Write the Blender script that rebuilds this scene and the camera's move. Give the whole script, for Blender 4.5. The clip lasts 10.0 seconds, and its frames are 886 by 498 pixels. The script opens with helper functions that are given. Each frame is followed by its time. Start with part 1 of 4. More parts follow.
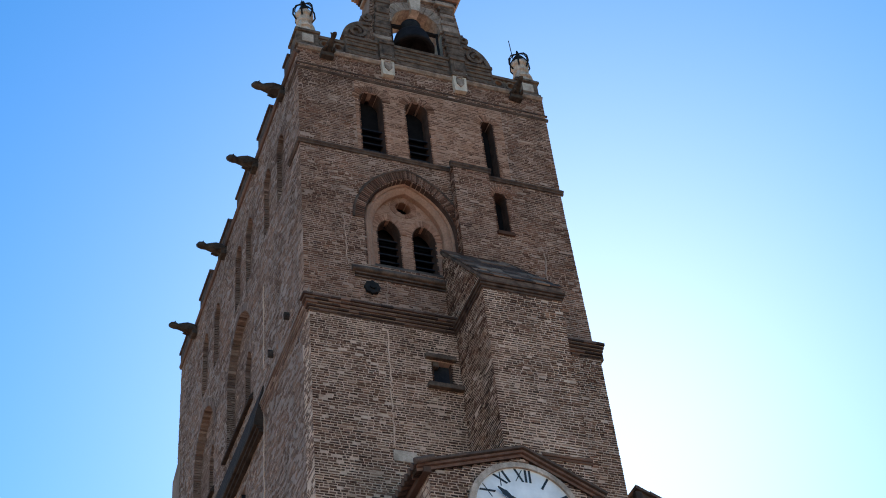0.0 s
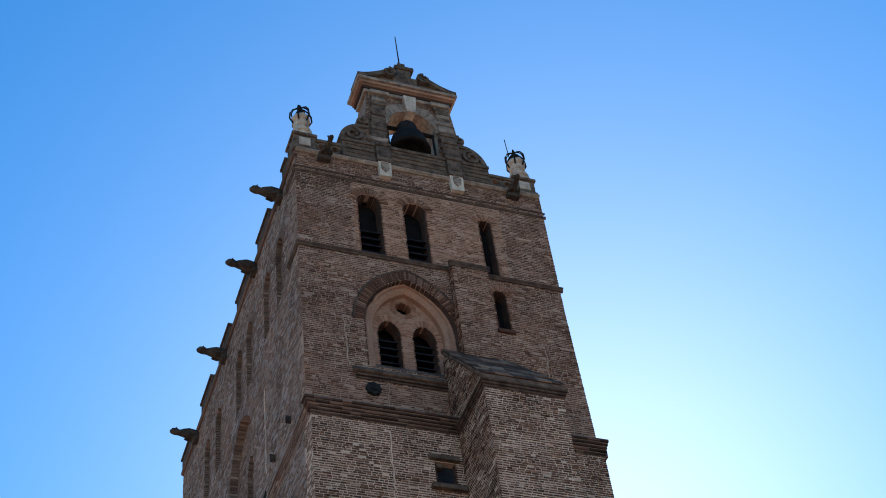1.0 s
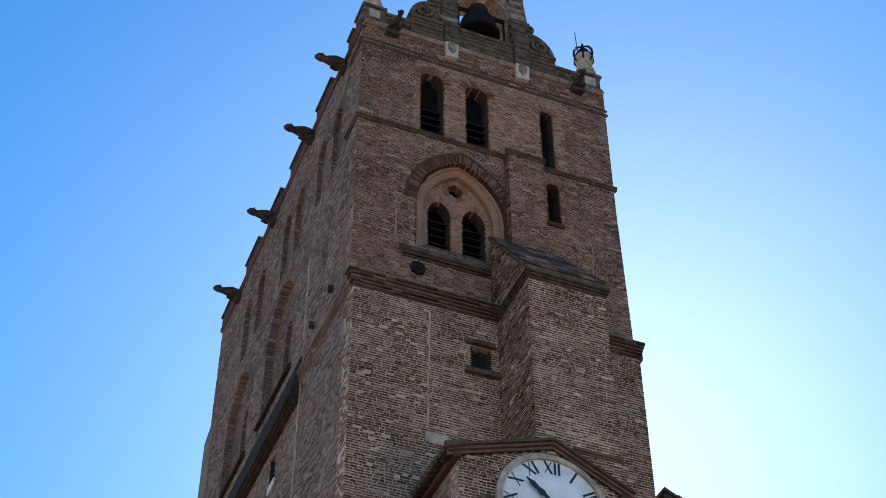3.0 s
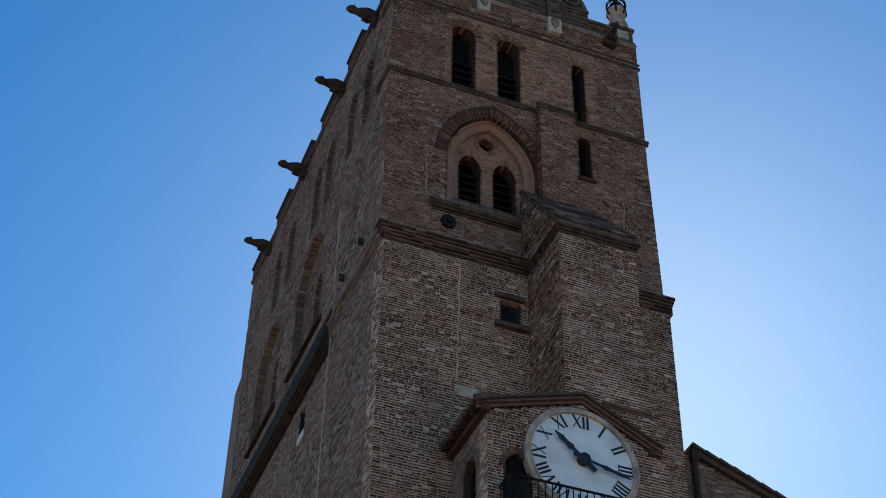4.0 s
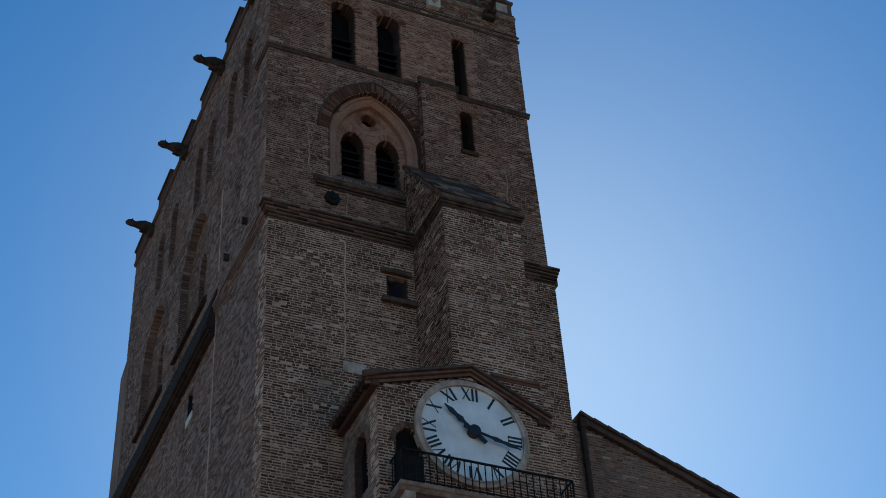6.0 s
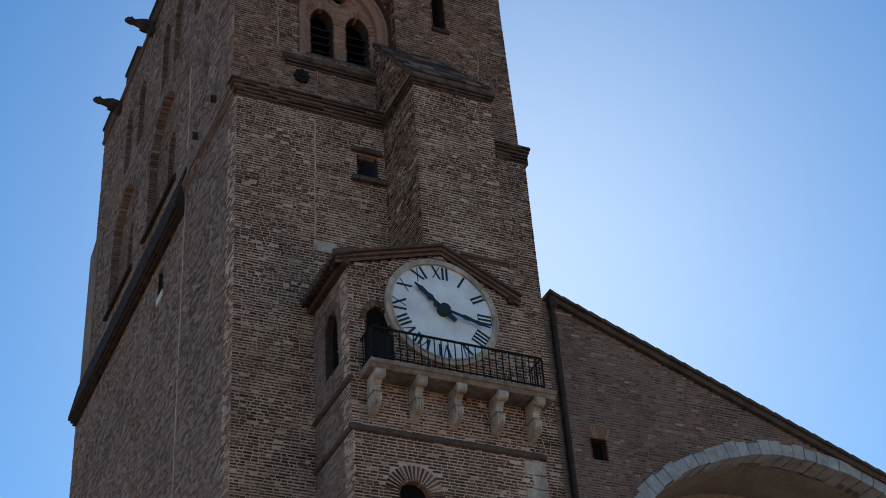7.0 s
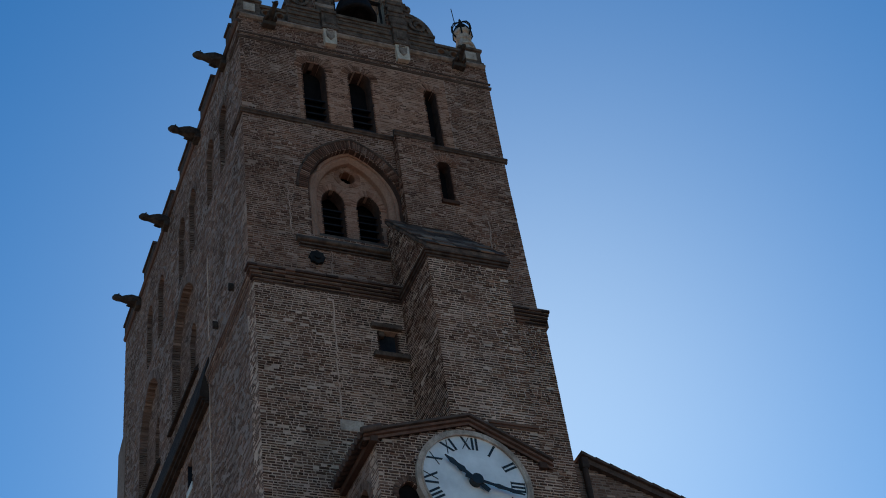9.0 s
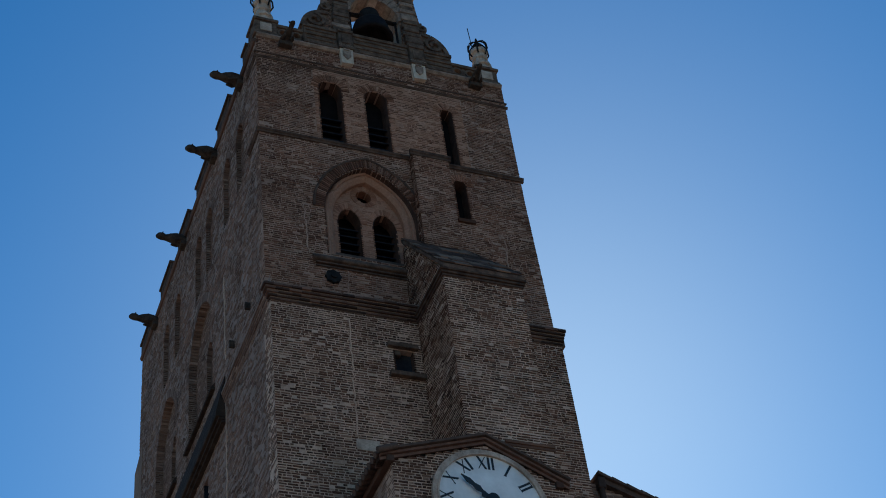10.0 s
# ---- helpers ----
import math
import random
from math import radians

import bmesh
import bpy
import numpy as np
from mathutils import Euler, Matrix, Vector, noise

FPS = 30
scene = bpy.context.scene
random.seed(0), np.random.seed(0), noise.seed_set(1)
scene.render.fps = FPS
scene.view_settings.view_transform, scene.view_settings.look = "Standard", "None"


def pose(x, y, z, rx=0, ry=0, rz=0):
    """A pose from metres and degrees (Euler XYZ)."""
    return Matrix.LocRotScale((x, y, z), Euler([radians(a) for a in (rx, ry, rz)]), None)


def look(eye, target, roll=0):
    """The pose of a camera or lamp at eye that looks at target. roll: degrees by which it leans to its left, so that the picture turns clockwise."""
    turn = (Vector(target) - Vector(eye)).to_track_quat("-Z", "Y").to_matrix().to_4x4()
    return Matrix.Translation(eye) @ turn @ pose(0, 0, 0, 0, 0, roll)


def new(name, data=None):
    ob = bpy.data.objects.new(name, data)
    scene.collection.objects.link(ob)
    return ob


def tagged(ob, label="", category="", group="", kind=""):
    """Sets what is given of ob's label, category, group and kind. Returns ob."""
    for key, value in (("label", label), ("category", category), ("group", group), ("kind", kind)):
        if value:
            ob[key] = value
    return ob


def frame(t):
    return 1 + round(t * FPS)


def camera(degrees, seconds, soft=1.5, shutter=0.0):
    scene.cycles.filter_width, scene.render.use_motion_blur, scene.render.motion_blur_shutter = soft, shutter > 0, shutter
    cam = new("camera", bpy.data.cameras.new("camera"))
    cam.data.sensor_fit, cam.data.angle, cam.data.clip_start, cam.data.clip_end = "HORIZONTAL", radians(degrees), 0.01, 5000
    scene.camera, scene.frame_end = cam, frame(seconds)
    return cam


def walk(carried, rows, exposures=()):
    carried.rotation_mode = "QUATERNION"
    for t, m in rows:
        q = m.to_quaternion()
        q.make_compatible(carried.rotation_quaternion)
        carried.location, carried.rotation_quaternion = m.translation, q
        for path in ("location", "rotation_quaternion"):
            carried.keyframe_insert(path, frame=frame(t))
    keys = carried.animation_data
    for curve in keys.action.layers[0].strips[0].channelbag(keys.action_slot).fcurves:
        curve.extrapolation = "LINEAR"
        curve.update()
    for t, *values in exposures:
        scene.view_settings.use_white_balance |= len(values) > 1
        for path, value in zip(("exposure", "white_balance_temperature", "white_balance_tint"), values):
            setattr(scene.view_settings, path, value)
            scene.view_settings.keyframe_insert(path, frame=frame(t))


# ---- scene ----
# The camera stands on the square and turns; the lens is a long one.
EYE = 1.6
cam = camera(32.0, 10.0, soft=1.0)
TURNS = [  # seconds, heading, tilt, lean to the left
    (0.0, -24.459, 43.738, -6.713),
    (0.2, -24.534, 44.652, -8.148),
    (0.3, -24.845, 46.006, -8.732),
    (0.5, -25.295, 47.447, -8.990),
    (1.0, -25.169, 47.388, -8.517),
    (1.5, -24.822, 47.400, -7.750),
    (1.8, -23.637, 47.507, -5.937),
    (2.0, -23.000, 47.234, -3.172),
    (2.2, -22.790, 45.991, -2.360),
    (2.3, -22.572, 45.320, -2.001),
    (2.5, -22.255, 44.345, -1.207),
    (2.7, -22.394, 43.879, -0.790),
    (3.0, -21.960, 43.264, -0.190),
    (3.2, -20.694, 42.483, 0.925),
    (4.3, -20.393, 41.516, 1.308),
    (4.5, -20.288, 41.519, 1.325),
    (5.0, -20.745, 41.429, 1.043),
    (5.2, -21.918, 41.413, 0.345),
    (5.3, -22.875, 41.351, -0.319),
    (5.4, -24.421, 41.407, -1.466),
    (5.5, -25.638, 41.964, -2.421),
    (5.7, -26.014, 43.778, -2.576),
    (6.0, -26.070, 40.520, -3.982),
    (6.1, -25.876, 38.784, -4.131),
    (6.2, -25.717, 37.657, -4.058),
    (7.3, -27.846, 35.779, -5.121),
    (7.5, -28.212, 35.927, -6.111),
    (7.8, -28.588, 37.774, -8.191),
    (8.0, -28.710, 38.576, -8.648),
    (8.2, -28.774, 39.157, -8.925),
    (8.5, -28.280, 40.922, -9.172),
    (8.7, -27.392, 41.908, -8.993),
    (9.0, -27.023, 42.316, -9.050),
    (9.5, -26.415, 42.809, -8.649),
    (10.0, -26.360, 43.112, -8.590),
]


def aim(heading, tilt):
    a, b = radians(heading), radians(tilt)
    return Vector((-math.sin(a) * math.cos(b), math.cos(a) * math.cos(b), math.sin(b)))


EXPOSURES = [  # seconds, stops, white balance in kelvin, tint
    (0.0, 0.9, 7150, 13), (0.5, 0.75, 6900, 11), (1.0, 0.75, 6800, 10), (1.5, 0.55, 6500, 7), (2.0, 0.3, 6250, 4), (2.5, 0.35, 6400, 6), (3.0, 0.72, 6900, 11),
    (4.5, -0.24, 6350, 6), (5.5, -0.3, 6250, 5), (6.0, -0.28, 6350, 6), (7.5, 0.2, 7150, 13), (8.0, 0.08, 6900, 11), (8.5, -0.08, 6600, 8), (9.0, -0.24, 6350, 6), (10.0, -0.32, 6200, 4)]
walk(cam, [(t, look((0, 0, EYE), Vector((0, 0, EYE)) + 10 * aim(h, p), r)) for t, h, p, r in TURNS], EXPOSURES)

# ---- sky and sun: the sun stands behind the tower, so the seen faces are in shade ----
SUN_HEADING, SUN_HEIGHT = 29.5, 36.0  # degrees to the right of +y, and above the horizon
world = bpy.data.worlds.new("sky")
scene.world = world
world.use_nodes = True
nt = world.node_tree
sky = nt.nodes.new("ShaderNodeTexSky")
sky.sky_type = "NISHITA"
sky.sun_disc = False
sky.sun_elevation, sky.sun_rotation = radians(SUN_HEIGHT), radians(SUN_HEADING)
sky.air_density, sky.dust_density, sky.ozone_density = 1.0, 0.25, 2.6
nt.nodes["Background"].inputs[1].default_value = 0.13
tint = nt.nodes.new("ShaderNodeMix")
tint.data_type, tint.blend_type = "RGBA", "MULTIPLY"
tint.inputs[0].default_value, tint.inputs[7].default_value = 1.0, (0.83, 1.02, 1.04, 1)
clear = nt.nodes.new("ShaderNodeHueSaturation")  # a very clear, dry day
clear.inputs["Saturation"].default_value = 1.42
nt.links.new(sky.outputs[0], clear.inputs["Color"])
nt.links.new(clear.outputs[0], tint.inputs[6])
nt.links.new(tint.outputs[2], nt.nodes["Background"].inputs[0])
sun_data = bpy.data.lights.new("sun", "SUN")
sun_data.energy, sun_data.angle, sun_data.color = 4.6, radians(0.5), (1, 0.94, 0.85)
sun = new("sun", sun_data)
sun.matrix_world = look(60 * aim(-SUN_HEADING, SUN_HEIGHT), (0, 0, 0))


# ---- materials ----
def nodes_of(name, rough=0.85, metal=0.0):
    m = bpy.data.materials.new(name)
    m.use_nodes = True
    n = m.node_tree
    bsdf = n.nodes["Principled BSDF"]
    bsdf.inputs["Roughness"].default_value = rough
    bsdf.inputs["Metallic"].default_value = metal
    if rough > 0.7:
        bsdf.inputs["Specular IOR Level"].default_value = 0.04  # dull, dusty surfaces
    return m, n, bsdf


def add(n, kind, **values):
    node = n.nodes.new(kind)
    for key, value in values.items():
        node.inputs[key.replace("_", " ")].default_value = value
    return node


def ramp(n, source, stops):
    r = n.nodes.new("ShaderNodeValToRGB")
    while len(r.color_ramp.elements) < len(stops):
        r.color_ramp.elements.new(0.5)
    for e, (p, c) in zip(r.color_ramp.elements, stops):
        e.position, e.color = p, (*c, 1)
    n.links.new(source, r.inputs[0])
    return r.outputs[0]


def blend(n, a, b, factor, mode="MIX"):
    m = n.nodes.new("ShaderNodeMix")
    m.data_type, m.blend_type = "RGBA", mode
    for sock, value in ((m.inputs[0], factor), (m.inputs[6], a), (m.inputs[7], b)):
        if isinstance(value, (int, float)):
            sock.default_value = value
        elif isinstance(value, tuple):
            sock.default_value = (*value, 1)
        else:
            n.links.new(value, sock)
    return m.outputs[2]


def place(n):
    g = n.nodes.new("ShaderNodeNewGeometry")
    return g.outputs["Position"]


def noise_at(n, scale, detail=4, rough=0.6, stretch=None):
    t = add(n, "ShaderNodeTexNoise", Scale=scale, Detail=detail, Roughness=rough)
    pos = place(n)
    if stretch:
        mp = n.nodes.new("ShaderNodeMapping")
        mp.inputs["Scale"].default_value = stretch
        n.links.new(pos, mp.inputs[0])
        pos = mp.outputs[0]
    n.links.new(pos, t.inputs["Vector"])
    return t.outputs[0]


def relief(n, bsdf, height, strength, distance=0.02):
    b = add(n, "ShaderNodeBump", Strength=strength, Distance=distance)
    n.links.new(height, b.inputs["Height"])
    n.links.new(b.outputs[0], bsdf.inputs["Normal"])


def brick_material(name, tones):
    """Fired brick: every brick its own tone, with soot and lime stains over many of them."""
    m, n, bsdf = nodes_of(name, 0.9)
    g, o = n.nodes.new("ShaderNodeNewGeometry"), n.nodes.new("ShaderNodeObjectInfo")
    s = n.nodes.new("ShaderNodeMath")
    s.operation = "ADD"
    n.links.new(g.outputs["Random Per Island"], s.inputs[0])
    n.links.new(o.outputs["Random"], s.inputs[1])
    f = n.nodes.new("ShaderNodeMath")
    f.operation = "FRACT"
    n.links.new(s.outputs[0], f.inputs[0])
    tone = ramp(n, f.outputs[0], tones)
    patches = ramp(n, noise_at(n, 0.45, 5, 0.65), [(0.34, (0.66, 0.64, 0.62)), (0.5, (1.0, 0.95, 0.91)), (0.68, (1.26, 1.12, 1.02))])
    tone = blend(n, tone, patches, 1.0, "MULTIPLY")
    grime = ramp(n, noise_at(n, 1.6, 6, 0.7, (1, 1, 0.25)), [(0.5, (0, 0, 0)), (0.75, (1, 1, 1))])
    tone = blend(n, tone, (0.075, 0.06, 0.052), blend(n, (0, 0, 0), grime, 0.45))
    fine = noise_at(n, 38, 5, 0.7)
    tone = blend(n, tone, ramp(n, fine, [(0.25, (0.7, 0.7, 0.7)), (0.75, (1.25, 1.25, 1.25))]), 1.0, "MULTIPLY")
    n.links.new(tone, bsdf.inputs["Base Color"])
    relief(n, bsdf, fine, 0.5, 0.01)
    return m


def plain_material(name, low, high, scale=3.0, rough=0.85, metal=0.0, bump=0.4, stretch=None, dirt=0.0):
    m, n, bsdf = nodes_of(name, rough, metal)
    big, fine = noise_at(n, scale, 5, 0.65, stretch), noise_at(n, scale * 11, 4, 0.65)
    tone = ramp(n, big, [(0.3, low), (0.7, high)])
    tone = blend(n, tone, ramp(n, fine, [(0.3, (0.8, 0.8, 0.8)), (0.7, (1.15, 1.15, 1.15))]), 1.0, "MULTIPLY")
    if dirt:
        d = ramp(n, noise_at(n, scale * 0.8, 6, 0.75, (1, 1, 0.35)), [(0.45, (0, 0, 0)), (0.7, (1, 1, 1))])
        tone = blend(n, tone, (0.045, 0.042, 0.04), blend(n, (0, 0, 0), d, dirt))
    n.links.new(tone, bsdf.inputs["Base Color"])
    if bump:
        relief(n, bsdf, fine, bump, 0.012)
    return m


BRICK = brick_material("weathered_brick", [(0.0, (0.066, 0.036, 0.026)), (0.5, (0.118, 0.064, 0.046)), (0.88, (0.185, 0.104, 0.075)), (0.97, (0.26, 0.152, 0.11)), (1.0, (0.46, 0.33, 0.255))])
WARM = brick_material("warm_brick", [(0.0, (0.24, 0.118, 0.078)), (0.5, (0.33, 0.172, 0.117)), (1.0, (0.43, 0.25, 0.178))])
ORANGE_BRICK = brick_material("orange_brick", [(0.0, (0.13, 0.064, 0.042)), (0.4, (0.24, 0.12, 0.078)), (0.8, (0.34, 0.18, 0.12)), (1.0, (0.50, 0.30, 0.21))])
ORANGE_MORTAR = plain_material("orange_mortar", (0.33, 0.178, 0.118), (0.46, 0.27, 0.19), 1.0, 0.95, bump=0.7, dirt=0.3)
MORTAR = plain_material("lime_mortar", (0.46, 0.307, 0.228), (0.66, 0.465, 0.356), 1.3, 0.95, bump=0.9, dirt=0.35)
UPPER_BRICK = brick_material("red_brown_brick", [(0.0, (0.08, 0.041, 0.029)), (0.5, (0.15, 0.077, 0.054)), (0.88, (0.22, 0.118, 0.084)), (0.97, (0.29, 0.175, 0.13)), (1.0, (0.44, 0.31, 0.24))])
UPPER_MORTAR = plain_material("stained_mortar", (0.27, 0.162, 0.117), (0.46, 0.302, 0.228), 1.6, 0.95, bump=0.9, dirt=0.4)
FLANK_BRICK = brick_material("eroded_brick", [(0.0, (0.15, 0.10, 0.08)), (0.5, (0.215, 0.148, 0.12)), (0.9, (0.27, 0.19, 0.156)), (1.0, (0.40, 0.30, 0.25))])
FLANK_MORTAR = plain_material("eroded_mortar", (0.25, 0.174, 0.141), (0.35, 0.253, 0.209), 1.4, 0.95, bump=1.0, dirt=0.3)
SOOTY = plain_material("sooty_moulding", (0.045, 0.029, 0.023), (0.14, 0.09, 0.068), 4.0, 0.95, bump=0.9, dirt=0.4)
LEDGE = plain_material("blackened_tile", (0.03, 0.022, 0.018), (0.07, 0.05, 0.04), 3.0, 0.95, bump=0.8)
# near-black that stands for the shade inside openings
DARK = plain_material("interior_black", (0.008, 0.007, 0.008), (0.016, 0.014, 0.014), 3, 1.0, bump=0.2)
# dark brown holds the shade of deep openings, with some random dirt
REVEAL = plain_material("shaded_reveal", (0.055, 0.031, 0.024), (0.12, 0.07, 0.054), 2.5, 0.95, bump=0.7, dirt=0.3)
BROWN_BRICK = brick_material("brown_brick", [(0.0, (0.095, 0.058, 0.044)), (0.5, (0.165, 0.10, 0.075)), (0.93, (0.235, 0.147, 0.11)), (1.0, (0.44, 0.32, 0.25))])
BROWN_MORTAR = plain_material("brown_mortar", (0.20, 0.134, 0.104), (0.32, 0.225, 0.177), 0.8, 0.95, bump=0.8, dirt=0.3)
WARM_MORTAR = plain_material("warm_mortar", (0.32, 0.17, 0.115), (0.43, 0.25, 0.175), 1.3, 0.95, bump=0.6, dirt=0.2)
SOOT_BRICK = brick_material("sooty_brick", [(0.0, (0.045, 0.03, 0.026)), (0.6, (0.10, 0.062, 0.05)), (1.0, (0.20, 0.125, 0.10))])
RENDERED = plain_material("warm_plaster", (0.27, 0.22, 0.175), (0.38, 0.32, 0.265), 1.2, 0.9, dirt=0.25)
STONE = plain_material("pale_stone", (0.36, 0.265, 0.205), (0.66, 0.53, 0.43), 2.6, 0.85, bump=0.7, dirt=0.6)
WHITE_STONE = plain_material("white_stone", (0.55, 0.52, 0.46), (0.75, 0.72, 0.66), 2.5, 0.8, bump=0.5, dirt=0.15)
PLAQUE = plain_material("cream_stone", (0.46, 0.37, 0.29), (0.74, 0.62, 0.50), 2.6, 0.85, bump=0.6, dirt=0.3)
GREY_STONE = plain_material("lichened_stone", (0.05, 0.034, 0.027), (0.21, 0.145, 0.108), 3.4, 0.9, bump=0.9, dirt=0.4)
WORN_STONE = plain_material("worn_brown_stone", (0.16, 0.11, 0.085), (0.44, 0.33, 0.26), 3.0, 0.9, bump=0.9, dirt=0.5)
BEAST = plain_material("blackened_stone", (0.03, 0.022, 0.019), (0.10, 0.075, 0.06), 5, 0.9, bump=0.8)
LIMESTONE = plain_material("grey_limestone", (0.30, 0.28, 0.27), (0.50, 0.48, 0.46), 2.2, 0.85, bump=0.7, dirt=0.25)
SLAB = brick_material("weathering_slab", [(0.0, (0.06, 0.036, 0.028)), (0.5, (0.12, 0.072, 0.055)), (1.0, (0.26, 0.17, 0.125))])
SLATE = plain_material("grey_weathering", (0.06, 0.038, 0.03), (0.21, 0.135, 0.10), 3.2, 0.95, bump=0.8, dirt=0.55)
TILE = plain_material("dark_roof_tile", (0.07, 0.05, 0.042), (0.15, 0.10, 0.08), 3.0, 0.9, bump=0.6)
IRON = plain_material("black_iron", (0.012, 0.012, 0.013), (0.03, 0.028, 0.027), 6, 0.78, 0.0, bump=0.2)
BRONZE = plain_material("dark_bronze", (0.010, 0.009, 0.010), (0.026, 0.023, 0.024), 4, 0.82, 0.1, bump=0.15)
ENAMEL = plain_material("white_enamel", (0.74, 0.74, 0.73), (0.80, 0.80, 0.78), 0.12, 0.35, bump=0.0)
BLACK_PAINT = plain_material("black_paint", (0.012, 0.012, 0.012), (0.02, 0.02, 0.02), 3, 0.5, bump=0.0)
LOUVRE = plain_material("tarred_louvre", (0.014, 0.016, 0.022), (0.035, 0.038, 0.045), 3, 0.8, bump=0.3)
REDDISH = plain_material("red_moulding", (0.12, 0.064, 0.047), (0.22, 0.125, 0.094), 4.0, 0.9, bump=0.6, dirt=0.35)
ZINC = plain_material("dark_zinc", (0.045, 0.03, 0.025), (0.075, 0.052, 0.043), 4, 0.75, 0.0, bump=0.2)
BOUNCE_ROOF = plain_material("pale_bounce_roof", (0.38, 0.25, 0.18), (0.55, 0.38, 0.28), 0.9, 0.9, bump=0.4)
PAVING = plain_material("paving", (0.24, 0.195, 0.16), (0.35, 0.29, 0.24), 0.5, 0.9, bump=0.5)
BOUNCE_WALL = plain_material("pink_bounce_wall", (0.60, 0.39, 0.30), (0.78, 0.53, 0.42), 0.6, 0.9, dirt=0.15)


# ---- mesh tools; heights here are taken from the eye, and raised by EYE when a part is linked ----
class Mesh:
    def __init__(self):
        self.v, self.f, self.smooth = [], [], []

    def face(self, pts, smooth=False):
        i = len(self.v)
        self.v += [tuple(p) for p in pts]
        self.f.append(tuple(range(i, i + len(pts))))
        self.smooth.append(smooth)

    def shell(self, pts, faces, smooth=False):
        i = len(self.v)
        self.v += [tuple(p) for p in pts]
        self.f += [tuple(i + k for k in q) for q in faces]
        self.smooth += [smooth] * len(faces)

    def box(self, x0, x1, y0, y1, z0, z1):
        p = [(x, y, z) for z in (z0, z1) for y in (y0, y1) for x in (x0, x1)]
        self.shell(p, [(0, 2, 3, 1), (4, 5, 7, 6), (0, 1, 5, 4), (2, 6, 7, 3), (0, 4, 6, 2), (1, 3, 7, 5)])

    def prism(self, outline, a, b, put, smooth=False):
        """An outline of (u, w) pairs pushed from a to b; put(u, w, d) gives the place."""
        k = len(outline)
        p = [put(u, w, a) for u, w in outline] + [put(u, w, b) for u, w in outline]
        self.shell(p, [tuple(range(k - 1, -1, -1)), tuple(range(k, 2 * k))])
        self.shell(p, [(i, (i + 1) % k, k + (i + 1) % k, k + i) for i in range(k)], smooth)

    def lathe(self, x, y, profile, sides=24, smooth=True):
        p = [(x + r * math.cos(2 * math.pi * i / sides), y + r * math.sin(2 * math.pi * i / sides), z) for r, z in profile for i in range(sides)]
        k = len(profile)
        self.shell(p, [(j * sides + i, j * sides + (i + 1) % sides, (j + 1) * sides + (i + 1) % sides, (j + 1) * sides + i) for j in range(k - 1) for i in range(sides)], smooth)
        self.shell(p, [tuple(range(sides - 1, -1, -1)), tuple(range((k - 1) * sides, k * sides))])

    def tube(self, path, radius, sides=8):
        path = [Vector(p) for p in path]
        rings = []
        for i, p in enumerate(path):
            d = (path[min(i + 1, len(path) - 1)] - path[max(i - 1, 0)]).normalized()
            a = d.cross(Vector((0, 0, 1)) if abs(d.z) < 0.9 else Vector((1, 0, 0))).normalized()
            b = d.cross(a)
            r = radius[i] if isinstance(radius, (list, tuple)) else radius
            rings += [p + r * (math.cos(2 * math.pi * k / sides) * a + math.sin(2 * math.pi * k / sides) * b) for k in range(sides)]
        n = len(path)
        self.shell(rings, [(j * sides + i, j * sides + (i + 1) % sides, (j + 1) * sides + (i + 1) % sides, (j + 1) * sides + i) for j in range(n - 1) for i in range(sides)], True)
        self.shell(rings, [tuple(range(sides - 1, -1, -1)), tuple(range((n - 1) * sides, n * sides))])


def thing(name, at, label, category, group="", kind=""):
    ob = new(name)
    ob.location = (at[0], at[1], at[2] + EYE)
    ob.empty_display_size = 0.3
    return tagged(ob, label, category, group, kind)


def origin(ob):
    p = Vector((0, 0, 0))
    while ob:
        p += ob.location
        ob = ob.parent
    return p


def part(name, mesh, material, parent=None, label="", bevel=0.0, kind="", weld=False):
    base = origin(parent)
    me = bpy.data.meshes.new(name)
    me.from_pydata([(x - base.x, y - base.y, z + EYE - base.z) for x, y, z in mesh.v], [], mesh.f)
    me.polygons.foreach_set("use_smooth", mesh.smooth)
    me.update()
    b = bmesh.new()
    b.from_mesh(me)
    if weld:
        bmesh.ops.remove_doubles(b, verts=b.verts, dist=0.0002)
    bmesh.ops.recalc_face_normals(b, faces=b.faces)
    b.to_mesh(me)
    b.free()
    me.materials.append(material)
    ob = new(name, me)
    ob.parent = parent
    if bevel:
        mod = ob.modifiers.new("worn_edge", "BEVEL")
        mod.width, mod.segments, mod.limit_method, mod.angle_limit = bevel, 2, "ANGLE", radians(40)
    return tagged(ob, label, kind=kind)


def front(y):
    """A wall that faces the square: u along x, d outwards from the plane at y."""
    return lambda u, w, d: (u, y - d, w)


def flank(x):
    """A wall that faces left: u along y, d outwards."""
    return lambda u, w, d: (x - d, u, w)


